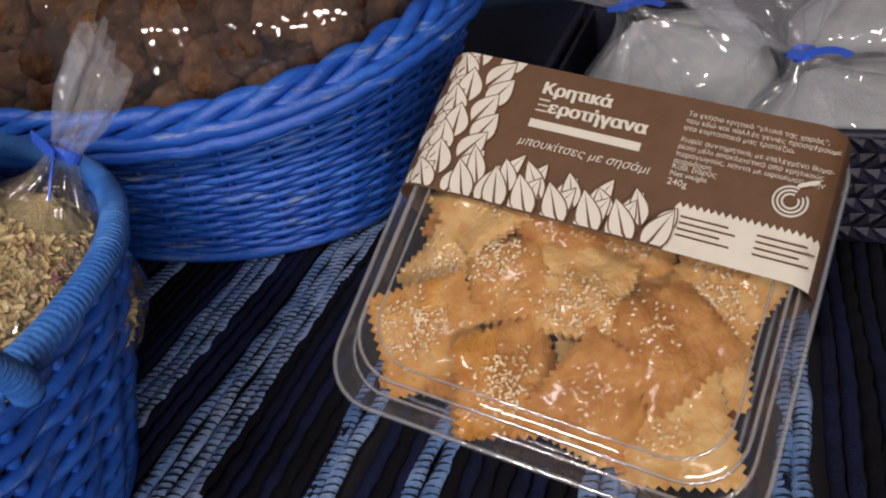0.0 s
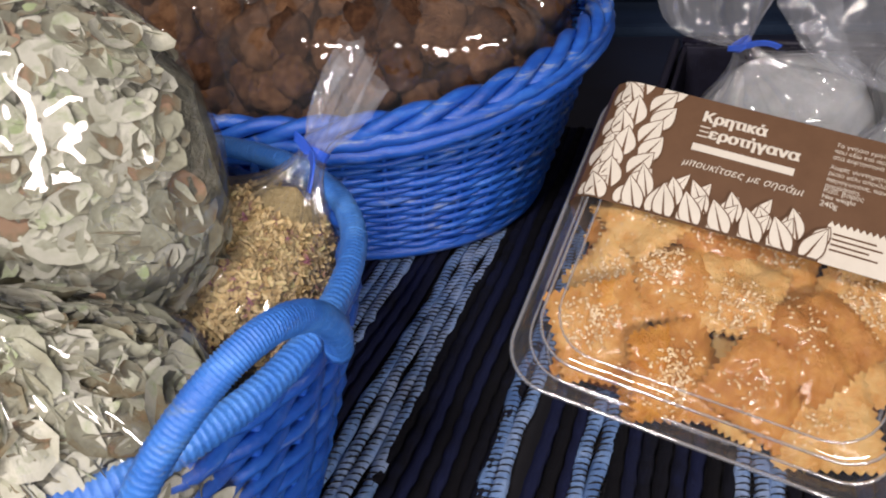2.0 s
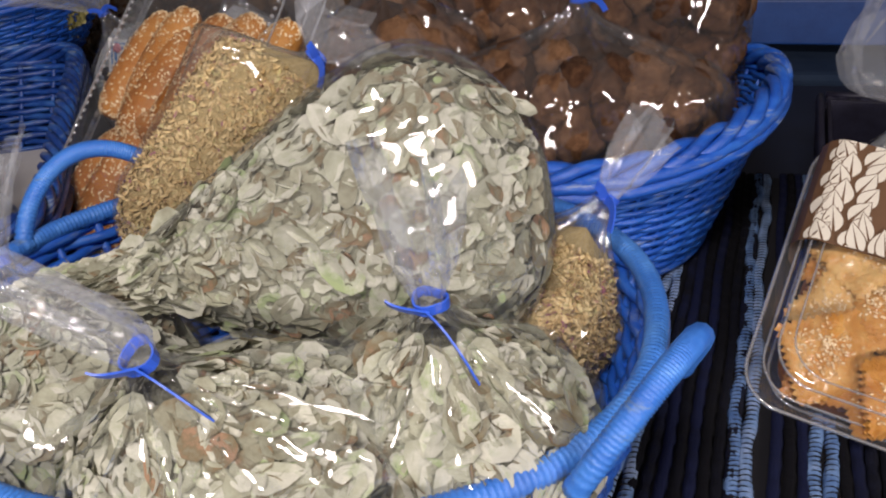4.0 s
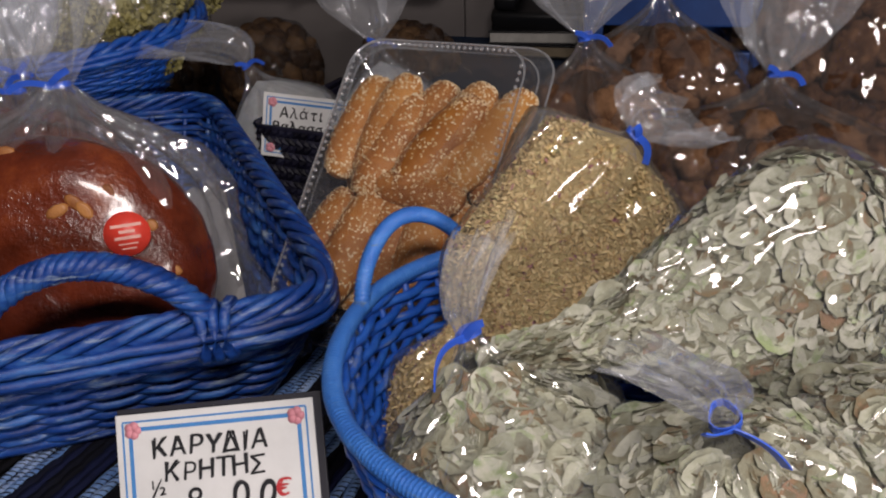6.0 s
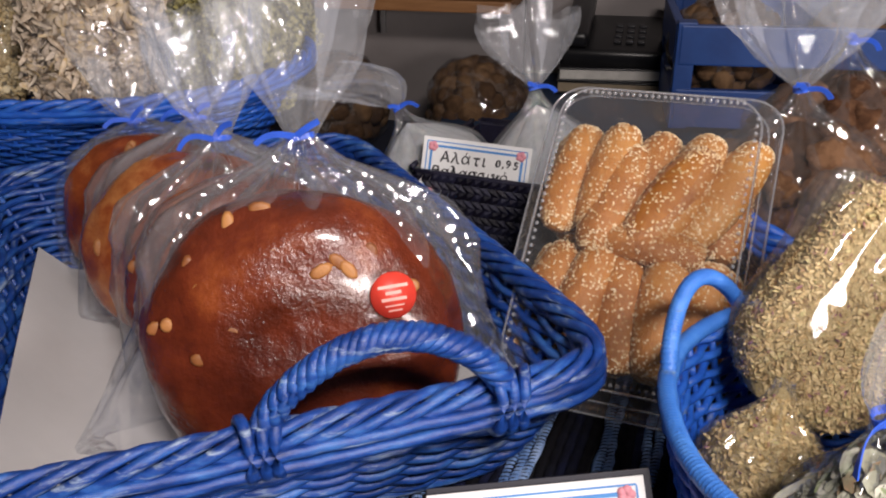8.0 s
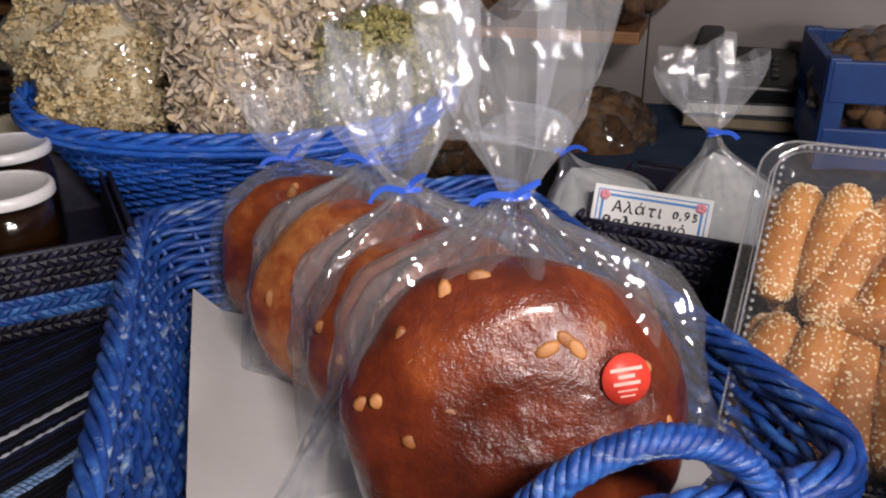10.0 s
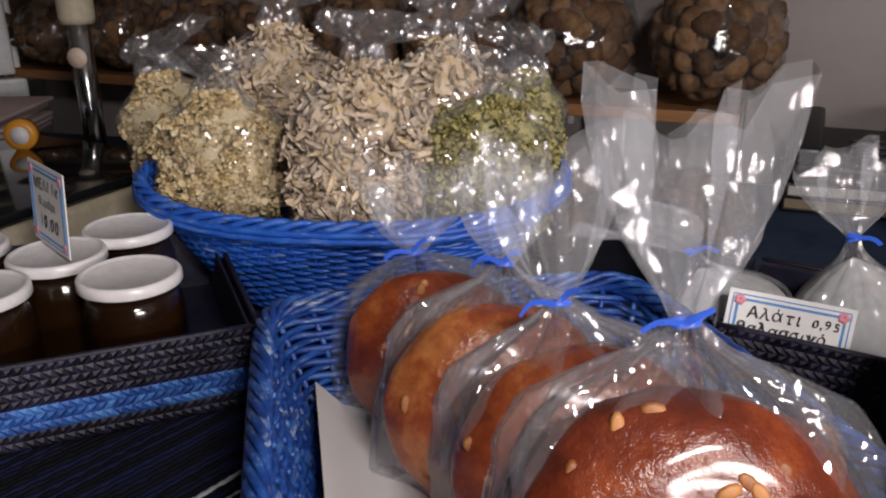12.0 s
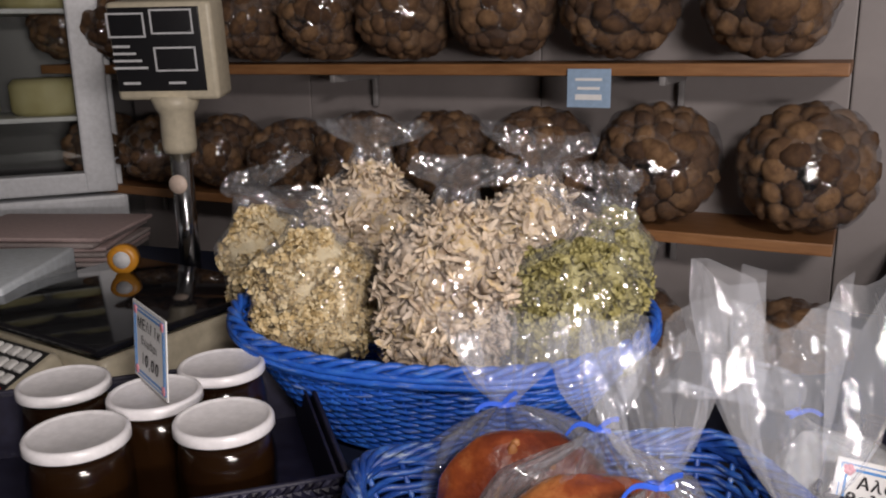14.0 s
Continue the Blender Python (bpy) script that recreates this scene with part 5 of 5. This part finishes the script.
# ---- flower basket ----
fb = basket("flower_basket", "bright blue tapered wicker basket of bagged dried flowers", (-0.985, 0.955, 0.006), 8, 0.262, 0.172, 0.60, 0.130, 2.3, 54, 25, 0.0026, BLUE, rim=3, lift=0.02, rim_rod=0.0034)
CHAM = surface("dried_cream_blossom", [(0.1, (0.12, 0.08, 0.03)), (0.3, (0.50, 0.38, 0.19)), (0.55, (0.66, 0.54, 0.32)), (0.9, (0.76, 0.67, 0.46))], 90, 0.9, 800, 0.5, spec=0.15, island=0.6)
LINDEN = surface("dried_grey_beige_bracts", [(0.1, (0.24, 0.17, 0.11)), (0.35, (0.52, 0.43, 0.33)), (0.65, (0.70, 0.60, 0.48)), (0.95, (0.56, 0.40, 0.16))], 90, 0.9, 800, 0.5, spec=0.15, island=0.6)
TEA = surface("dried_olive_tea", [(0.1, (0.09, 0.08, 0.03)), (0.4, (0.30, 0.27, 0.10)), (0.7, (0.44, 0.40, 0.18)), (0.95, (0.50, 0.47, 0.24))], 90, 0.9, 800, 0.5, spec=0.15, island=0.6)


def flower_bag(label, base, top, facing, w, d, seed, kind, n):
    root = thing("flower_bag", label, "bag", base, "bags of dried flowers")
    b = Bag(Matrix.Translation(base).inverted() @ upright(base, top, facing), w, d, (Vector(top) - Vector(base)).length, seed, shoulder=0.62, neck=0.022, square=2.6, foot=0.26)
    r = b.r
    b.core(root, "flower_fill", {"linden": LINDEN, "cream": CHAM}.get(kind, TEA), 0.86, 0.76, rough=0.16)
    P, N = b.spots(n, 0.90, 0.10, 0.022)
    if kind == "linden":
        o = part("linden_fill", flakes(P, N, 0.021, 0.28, 0.7, r, 0.5), LINDEN, root, "curled grey-beige dried linden bracts")
    elif kind == "cream":
        o = part("blossom", flakes(P, N, 0.0085, 0.7, 0.9, r, 0.5), CHAM, root, "cream dried blossom crumbs")
    else:
        o = part("herb_topping", flakes(P, N, 0.009, 0.65, 0.9, r, 0.5), TEA, root, "olive green dried herb heads")
    o["kind"] = "stuff"
    b.film(root, 80, 40, FILM_SOFT)
    b.plume(root, w * 0.72, 0.036, (0.03 * (seed % 3 - 1), 0), FILM_SOFT, 0.16)
    return root


flower_bag("clear bag of cream dried blossom", (-1.135, 0.900, 0.085), (-1.150, 0.930, 0.270), 14, 0.160, 0.105, 51, "cream", 7000)
flower_bag("clear bag of dried linden standing at the back", (-1.120, 1.005, 0.09), (-1.110, 1.040, 0.345), 10, 0.180, 0.09, 52, "linden", 2200)
flower_bag("clear bag of curled dried linden bracts", (-0.960, 0.880, 0.085), (-0.950, 0.925, 0.315), 18, 0.160, 0.10, 53, "linden", 2400)
flower_bag("clear bag of olive green dried mountain tea", (-0.830, 0.945, 0.085), (-0.800, 0.995, 0.262), 24, 0.165, 0.10, 54, "tea", 6000)
flower_bag("clear bag of dried linden behind the others", (-0.900, 1.015, 0.09), (-0.880, 1.050, 0.330), 18, 0.15, 0.08, 55, "linden", 1500)
flower_bag("clear bag of cream dried blossom leaning out", (-1.220, 0.970, 0.10), (-1.290, 1.015, 0.275), 20, 0.13, 0.08, 56, "cream", 3500)
flower_bag("clear bag of dried olive herb at the end", (-0.800, 1.050, 0.10), (-0.790, 1.090, 0.285), 24, 0.12, 0.08, 57, "tea", 3000)

# ---- scale ----
BEIGE = plain("beige_moulded_plastic", (0.50, 0.45, 0.34), 0.45)
BLACK_GLASS = plain("black_glass_plate", (0.008, 0.008, 0.010), 0.06)
BLACK = plain("black_plastic", (0.012, 0.012, 0.014), 0.35)
STEEL = plain("polished_steel", (0.55, 0.56, 0.58), 0.18, 1.0)
GREY = plain("light_grey_plastic", (0.55, 0.56, 0.58), 0.5)
ux, uy = Vector((0.220, 0.9755, 0)), Vector((-0.9755, 0.220, 0))
sm = frame_of(ux, uy, Vector((0, 0, 1)), Vector((-1.505, 0.972, 0.005)))
sc = tagged(new("weighing_scale"), "beige shop scale with a black glass plate and raised display", "scale")
sc.matrix_world = sm
part("body", Shape().box(pose(0.0, 0.0, 0.055), 0.31, 0.345, 0.085, 0.012), BEIGE, sc)
part("plate", Shape().box(pose(0.0, 0.0, 0.112), 0.33, 0.36, 0.012, 0.003), BLACK_GLASS, sc, "black glass weighing plate")
kp = part("keypad", Shape().box(pose(-0.205, 0.03, 0.060, 0, -22, 0), 0.10, 0.27, 0.05, 0.008), BEIGE, sc, "sloping beige keypad")
for i in range(4):
    for j in range(7):
        part("key", Shape().box(pose(-0.205, 0.03, 0.060, 0, -22, 0) @ pose(-0.032 + 0.021 * i, -0.11 + 0.021 * j, 0.027), 0.015, 0.015, 0.006, 0.002), plain("white_key", (0.7, 0.7, 0.68), 0.4) if (i + j) else RED_INK, kp)
part("key_field", Shape().box(pose(-0.205, 0.03, 0.060, 0, -22, 0) @ pose(0, -0.045, 0.0252), 0.088, 0.158, 0.002, 0.0005), BLACK, sc)
pole = tagged(new("scale_display"), "beige scale display box on a steel pole", "scale display")
pole.matrix_world = pose(-1.590, 1.265, 0.0)
part("pole", Shape().lathe([(0.0001, -0.02), (0.019, -0.02), (0.019, 0.32), (0.0001, 0.32)], 24), STEEL, pole, "polished steel pole")
part("collar", Shape().lathe([(0.0001, 0.295), (0.027, 0.295), (0.030, 0.305), (0.030, 0.365), (0.036, 0.372), (0.044, 0.395), (0.0001, 0.395)], 28), BEIGE, pole, "beige plastic collar")
part("foot", Shape().box(pose(0, 0, -0.01), 0.12, 0.12, 0.04, 0.01), BLACK, pole)
dm = pose(0.0, 0.0, 0.475, 6, 0, 16)
hd = part("housing", Shape().box(dm, 0.180, 0.075, 0.165, 0.008), BEIGE, pole, "beige display housing")
part("face", Shape().box(dm @ pose(-0.008, -0.0385, 0.004), 0.156, 0.004, 0.140, 0.002), BLACK, hd, "black display face")
for x, z, w in ((-0.057, 0.045, 0.062), (0.022, 0.050, 0.070), (0.022, -0.012, 0.070)):
    s = Shape()
    for px, pz, sx, sz in ((0, 0.019, w, 0.003), (0, -0.019, w, 0.003), (w / 2, 0, 0.003, 0.041), (-w / 2, 0, 0.003, 0.041)):
        s.box(dm @ pose(x + px, -0.0412, z + pz), sx, 0.001, sz, 0)
    part("window_frame", s, GREY, hd, "pale printed window outline", smooth=False)
s = Shape()
for i in range(4):
    s.box(dm @ pose(-0.070 + 0.004 * i, -0.0412, 0.010 - 0.012 * i), 0.030 + 0.010 * i, 0.001, 0.004, 0)
for x in (-0.06, 0.02):
    s.box(dm @ pose(x, -0.0412, -0.052), 0.030, 0.001, 0.004, 0)
part("printed_bars", s, GREY, hd, "pale printing", smooth=False)
tagp = Shape().lathe([(0.0001, -0.002), (0.017, -0.002), (0.017, 0.002), (0.0001, 0.002)], 24)
o = part("round_tag", tagp, plain("cream_round_sticker", (0.62, 0.50, 0.42), 0.5), pole, "cream round sticker")
o.matrix_basis = pose(0.004, -0.020, 0.240, 90, 0, 12)

# ---- things round the scale ----
solid("white_box", Shape().box(pose(-1.86, 0.98, 0.085, 0, 0, 20), 0.32, 0.26, 0.10, 0.006), plain("white_carton", (0.55, 0.60, 0.64), 0.5), "white carton box beside the scale", "box")
mg = tagged(new("magazines"), "stack of folded newspapers and magazines", "magazines")
mg.matrix_world = pose(-2.02, 1.36, 0.05, 0, 0, 18)
for i in range(6):
    part("magazine", Shape().box(pose(r.normal(0, 0.006), r.normal(0, 0.006), 0.006 + 0.011 * i, 0, 0, r.normal(0, 3)), 0.34, 0.24, 0.009, 0.003), plain("newsprint", (0.42 + 0.05 * (i % 2), 0.36, 0.35), 0.7), mg)
kn = thing("orange_tape_roll", "small orange tape dispenser standing on the plate edge", "tape", (-1.580, 1.080, 0.121))
part("body", Shape().lathe([(0.014, -0.010), (0.024, -0.010), (0.024, 0.010), (0.014, 0.010)], 24), plain("orange_plastic", (0.50, 0.22, 0.02), 0.4), kn).matrix_basis = pose(0, 0, 0.024, 90, 0, 20)
part("core", Shape().lathe([(0.0001, -0.012), (0.014, -0.012), (0.014, 0.012), (0.0001, 0.012)], 20), GREY, kn).matrix_basis = pose(0.0, 0, 0.024, 90, 0, 20)
solid("side_table", Shape().box(pose(-1.95, 1.15, -0.02), 0.95, 1.0, 0.045, 0.004), TABLE, "dark side table carrying the scale", "table", smooth=False)

# ---- shelves ----
WOOD = surface("varnished_pine_shelf", [(0.2, (0.15, 0.065, 0.022)), (0.5, (0.24, 0.11, 0.040)), (0.8, (0.33, 0.17, 0.07))], 12, 0.5, 200, 0.3, stretch=(1, 8, 8))
BRACKET = plain("grey_steel_bracket", (0.22, 0.21, 0.21), 0.5)
PADDED = surface("brown_barley_bun_rusk", [(0.2, (0.045, 0.020, 0.009)), (0.5, (0.100, 0.050, 0.021)), (0.8, (0.21, 0.118, 0.055))], 1.6, 0.8, 8, 0.8, island=0.4, obj=0.45, depth=0.003)
for z, name in ((0.125, "lower_shelf"), (0.425, "upper_shelf")):
    sh = tagged(new(name), "varnished pine wall shelf on grey brackets", "shelf", "wall shelves")
    sh.matrix_world = wall_pose(0.0, 0.10, z)
    part("board", Shape().box(pose(-0.95, 0, 0), 1.90, 0.20, 0.022, 0.003), WOOD, sh, "pine board", smooth=False)
    for sx in (-0.30, -1.0, -1.7):
        part("bracket", Shape().box(pose(sx, 0.0, -0.020), 0.012, 0.19, 0.016, 0.002), BRACKET, sh)
        part("bracket", Shape().box(pose(sx, 0.085, -0.05) @ pose(0, 0, 0, 0), 0.012, 0.012, 0.08, 0.002), BRACKET, sh)


def bun_bag(m, radius, length, seed, label):
    """A big clear bag of round rusks lying on its side, its face towards the room (m's -y)."""
    root = tagged(new("bun_rusk_bag"), label, "bag", "bags on the shelves")
    root.matrix_world = m
    rr = np.random.RandomState(seed)
    b = Bag(pose(0, -length * 0.45, radius) @ pose(0, 0, 0, -90, 0, 0), radius * 2, radius * 1.9, length, seed, shoulder=0.45, neck=0.02, square=2.2, foot=0.45)
    # dark inner lump paints the shade behind the round rusks
    b.core(root, "rusk_core_shaded", RUSK_CORE, 0.72, 0.78)
    P, N = b.spots(420, 0.78, 0.02, low=0.012)
    keep = []
    size = radius * 0.235
    for i in range(420):
        if all(np.linalg.norm(P[i] - P[j]) > size * 1.10 for j in keep):
            keep.append(i)
    for i in keep:
        k = size * (0.8 + 0.35 * rr.rand())
        o = part("bun_rusk", BUNS[i % 4], None, root)
        q = Vector(P[i]) - Vector(N[i]) * k * 0.60
        o.matrix_basis = Matrix.LocRotScale(q, Euler(rr.rand(3) * 6.28), Vector((k, k, k)))
    b.film(root, 90, 40, FILM_SHELF)
    return root


FILM_SHELF = film("shelf_bag_film", haze=0.015, gloss=0.16, rough=0.10, crinkle=1.0, scale=20, deep=0.022, stretch=1.0)
BUNS = [lump(np.random.RandomState(90 + k), 1.0, (1.05, 1.0, 0.78), 0.14, 2.1, 10).mesh("bun_rusk", PADDED) for k in range(4)]
BUNL = "large clear bag of round brown barley rusks on a shelf"
for i, (s0, rad) in enumerate(((0.055, 0.118), (0.315, 0.116), (0.545, 0.110), (0.76, 0.104), (0.96, 0.100), (1.15, 0.090), (1.35, 0.092), (1.55, 0.09), (1.75, 0.09))):
    bun_bag(wall_pose(s0, 0.13, 0.137, 6 * math.sin(i * 2.3)), rad, 0.30, 60 + i, BUNL)
    bun_bag(wall_pose(s0 + 0.08, 0.13, 0.437, 6 * math.sin(i * 1.7)), rad * 0.97, 0.30, 80 + i, BUNL)
bun_bag(wall_pose(0.05, 0.24, -0.15, 4), 0.10, 0.28, 99, "large clear bag of rusks below the shelves")
bun_bag(wall_pose(0.32, 0.26, -0.15, -4), 0.10, 0.28, 98, "large clear bag of rusks below the shelves")
bun_bag(wall_pose(0.55, 0.26, -0.15, -4), 0.10, 0.28, 97, "large clear bag of rusks below the shelves")
solid("low_bench", Shape().box(wall_pose(0.62, 0.22, -0.18), 1.3, 0.40, 0.05, 0.004), TABLE, "dark low bench under the shelves", "bench", smooth=False)
st = tagged(new("shelf_price_tag"), "small pale blue price tag clipped to the shelf", "price sign", "price signs")
st.matrix_world = wall_pose(0.43, 0.206, 0.392)
part("tag", Shape().box(pose(0, 0, 0), 0.082, 0.003, 0.070, 0.001), plain("pale_blue_tag", (0.30, 0.42, 0.58), 0.5), st, smooth=False)
s = Shape()
for i, w in enumerate((0.05, 0.042, 0.05)):
    s.box(pose(0, -0.002, 0.016 - 0.016 * i), w, 0.001, 0.005 if i < 2 else 0.010, 0)
part("printed_bars", s, CARD_WHITE, st, smooth=False)

# ---- rear counter things ----
ph = tagged(new("desk_phone"), "black desk telephone on a stack of books", "telephone")
ph.matrix_world = pose(-0.285, 1.625, 0.018, 0, 0, -8)
part("body", Shape().box(pose(0, 0, 0.028, 14, 0, 0), 0.19, 0.17, 0.040, 0.010), BLACK, ph)
part("handset", Shape().box(pose(-0.065, 0.0, 0.068, 14, 0, 0), 0.045, 0.19, 0.030, 0.012), BLACK, ph, "black handset")
for i in range(4):
    for j in range(3):
        part("key", Shape().box(pose(0.01 + 0.022 * j, -0.05 + 0.022 * i, 0.040 + 0.0055 * i, 14, 0, 0), 0.014, 0.012, 0.006, 0.002), plain("dark_grey_key", (0.03, 0.03, 0.035), 0.4), ph)
for i, (w, c, nm) in enumerate(((0.215, (0.30, 0.24, 0.16), "tan"), (0.23, (0.62, 0.60, 0.56), "white"))):
    bk = tagged(new("book"), f"{nm} edged book lying under the telephone", "book", "books")
    bk.matrix_world = pose(-0.275 + 0.004 * i, 1.625, -0.036 + 0.026 * i, 0, 0, -6 + 4 * i)
    part("page_block", Shape().box(pose(0, 0, 0.013), w, 0.19, 0.018, 0.001), plain("book_pages", c, 0.7), bk, smooth=False)
    part("cover", Shape().box(pose(0, 0, 0.0238), w + 0.006, 0.196, 0.003, 0.001), BLACK, bk, smooth=False)
    part("cover", Shape().box(pose(0, 0, 0.0022), w + 0.006, 0.196, 0.003, 0.001), BLACK, bk, smooth=False)
CRATE = surface("royal_blue_painted_wood", [(0.3, (0.010, 0.045, 0.20)), (0.7, (0.018, 0.075, 0.30))], 14, 0.5, 200, 0.3)
cr = tagged(new("slatted_crate"), "royal blue painted slatted crate of bagged rusks", "crate")
cr.matrix_world = pose(0.055, 1.42, -0.025, 0, 0, -4)
for z in (0.035, 0.135):
    for y in (-0.14, 0.14):
        part("slat", Shape().box(pose(0, y, z), 0.52, 0.014, 0.062, 0.003), CRATE, cr, smooth=False)
    for x in (-0.26, 0.26):
        part("slat", Shape().box(pose(x, 0, z), 0.014, 0.27, 0.062, 0.003), CRATE, cr, smooth=False)
for x in (-0.25, 0.25):
    for y in (-0.13, 0.13):
        part("post", Shape().box(pose(x, y, 0.085), 0.03, 0.03, 0.17, 0.003), CRATE, cr, smooth=False)
part("bottom", Shape().box(pose(0, 0, 0.006), 0.50, 0.26, 0.010, 0.002), CRATE, cr, smooth=False)
for i, x in enumerate((-0.12, 0.10, 0.27)):
    bun_bag(pose(x, 1.42, -0.015, 0, 0, 10 * i - 10), 0.095, 0.24, 110 + i, "clear bag of rusks in the blue crate")

# ---- glass-fronted fridge ----
WHITE = plain("white_enamel", (0.60, 0.62, 0.65), 0.35)
fr = tagged(new("glass_door_fridge"), "white framed glass-door fridge with cheeses inside", "fridge")
fr.matrix_world = pose(-2.586, 1.724, 0.146, 0, 0, 41)
for x, z, sx, sz in ((0.30, 0.53, 0.075, 1.1), (-0.42, 0.53, 0.075, 1.1), (-0.06, 0.005, 0.66, 0.05), (-0.06, 1.06, 0.66, 0.08)):
    part("door_frame", Shape().box(pose(x, -0.30, z), sx, 0.05, sz, 0.006), WHITE, fr, "white door frame", smooth=False)
part("cabinet", Shape().box(pose(-0.06, 0.0, 0.53), 0.80, 0.03, 1.12, 0.004), BLACK, fr, smooth=False)
part("side", Shape().box(pose(0.33, -0.145, 0.53), 0.04, 0.25, 1.12, 0.004), WHITE, fr, smooth=False)
part("side", Shape().box(pose(-0.45, -0.145, 0.53), 0.04, 0.25, 1.12, 0.004), WHITE, fr, smooth=False)
part("glass", Shape().box(pose(-0.06, -0.305, 0.53), 0.66, 0.006, 0.96, 0), GLASS, fr, "clear door glass", smooth=False, shadow=False)
for z in (0.16, 0.42, 0.68, 0.94):
    part("rack", Shape().box(pose(-0.06, -0.14, z), 0.72, 0.24, 0.012, 0.002), GREY, fr, smooth=False)
CHEESE = surface("pale_yellow_cheese_rind", [(0.3, (0.38, 0.34, 0.16)), (0.7, (0.50, 0.46, 0.26))], 20, 0.6, 200, 0.3)
for z in (0.166, 0.426, 0.686):
    for x in (-0.28, -0.02, 0.20):
        o = tagged(new("cheese_wheel", Shape().lathe([(0.0001, 0.0), (0.088, 0.0), (0.098, 0.012), (0.098, 0.075), (0.085, 0.09), (0.0001, 0.092)], 30).mesh("cheese_wheel", CHEESE)), "pale yellow whole cheese on a fridge rack", "cheese", "cheeses in the fridge")
        o.matrix_world = fr.matrix_world @ pose(x, -0.14, z)
solid("fridge_base", Shape().box(pose(-2.586, 1.724, -0.35, 0, 0, 41) @ pose(-0.06, -0.15, 0), 0.84, 0.32, 0.93, 0.01), WHITE, "white lower cabinet of the fridge", "fridge", smooth=False)
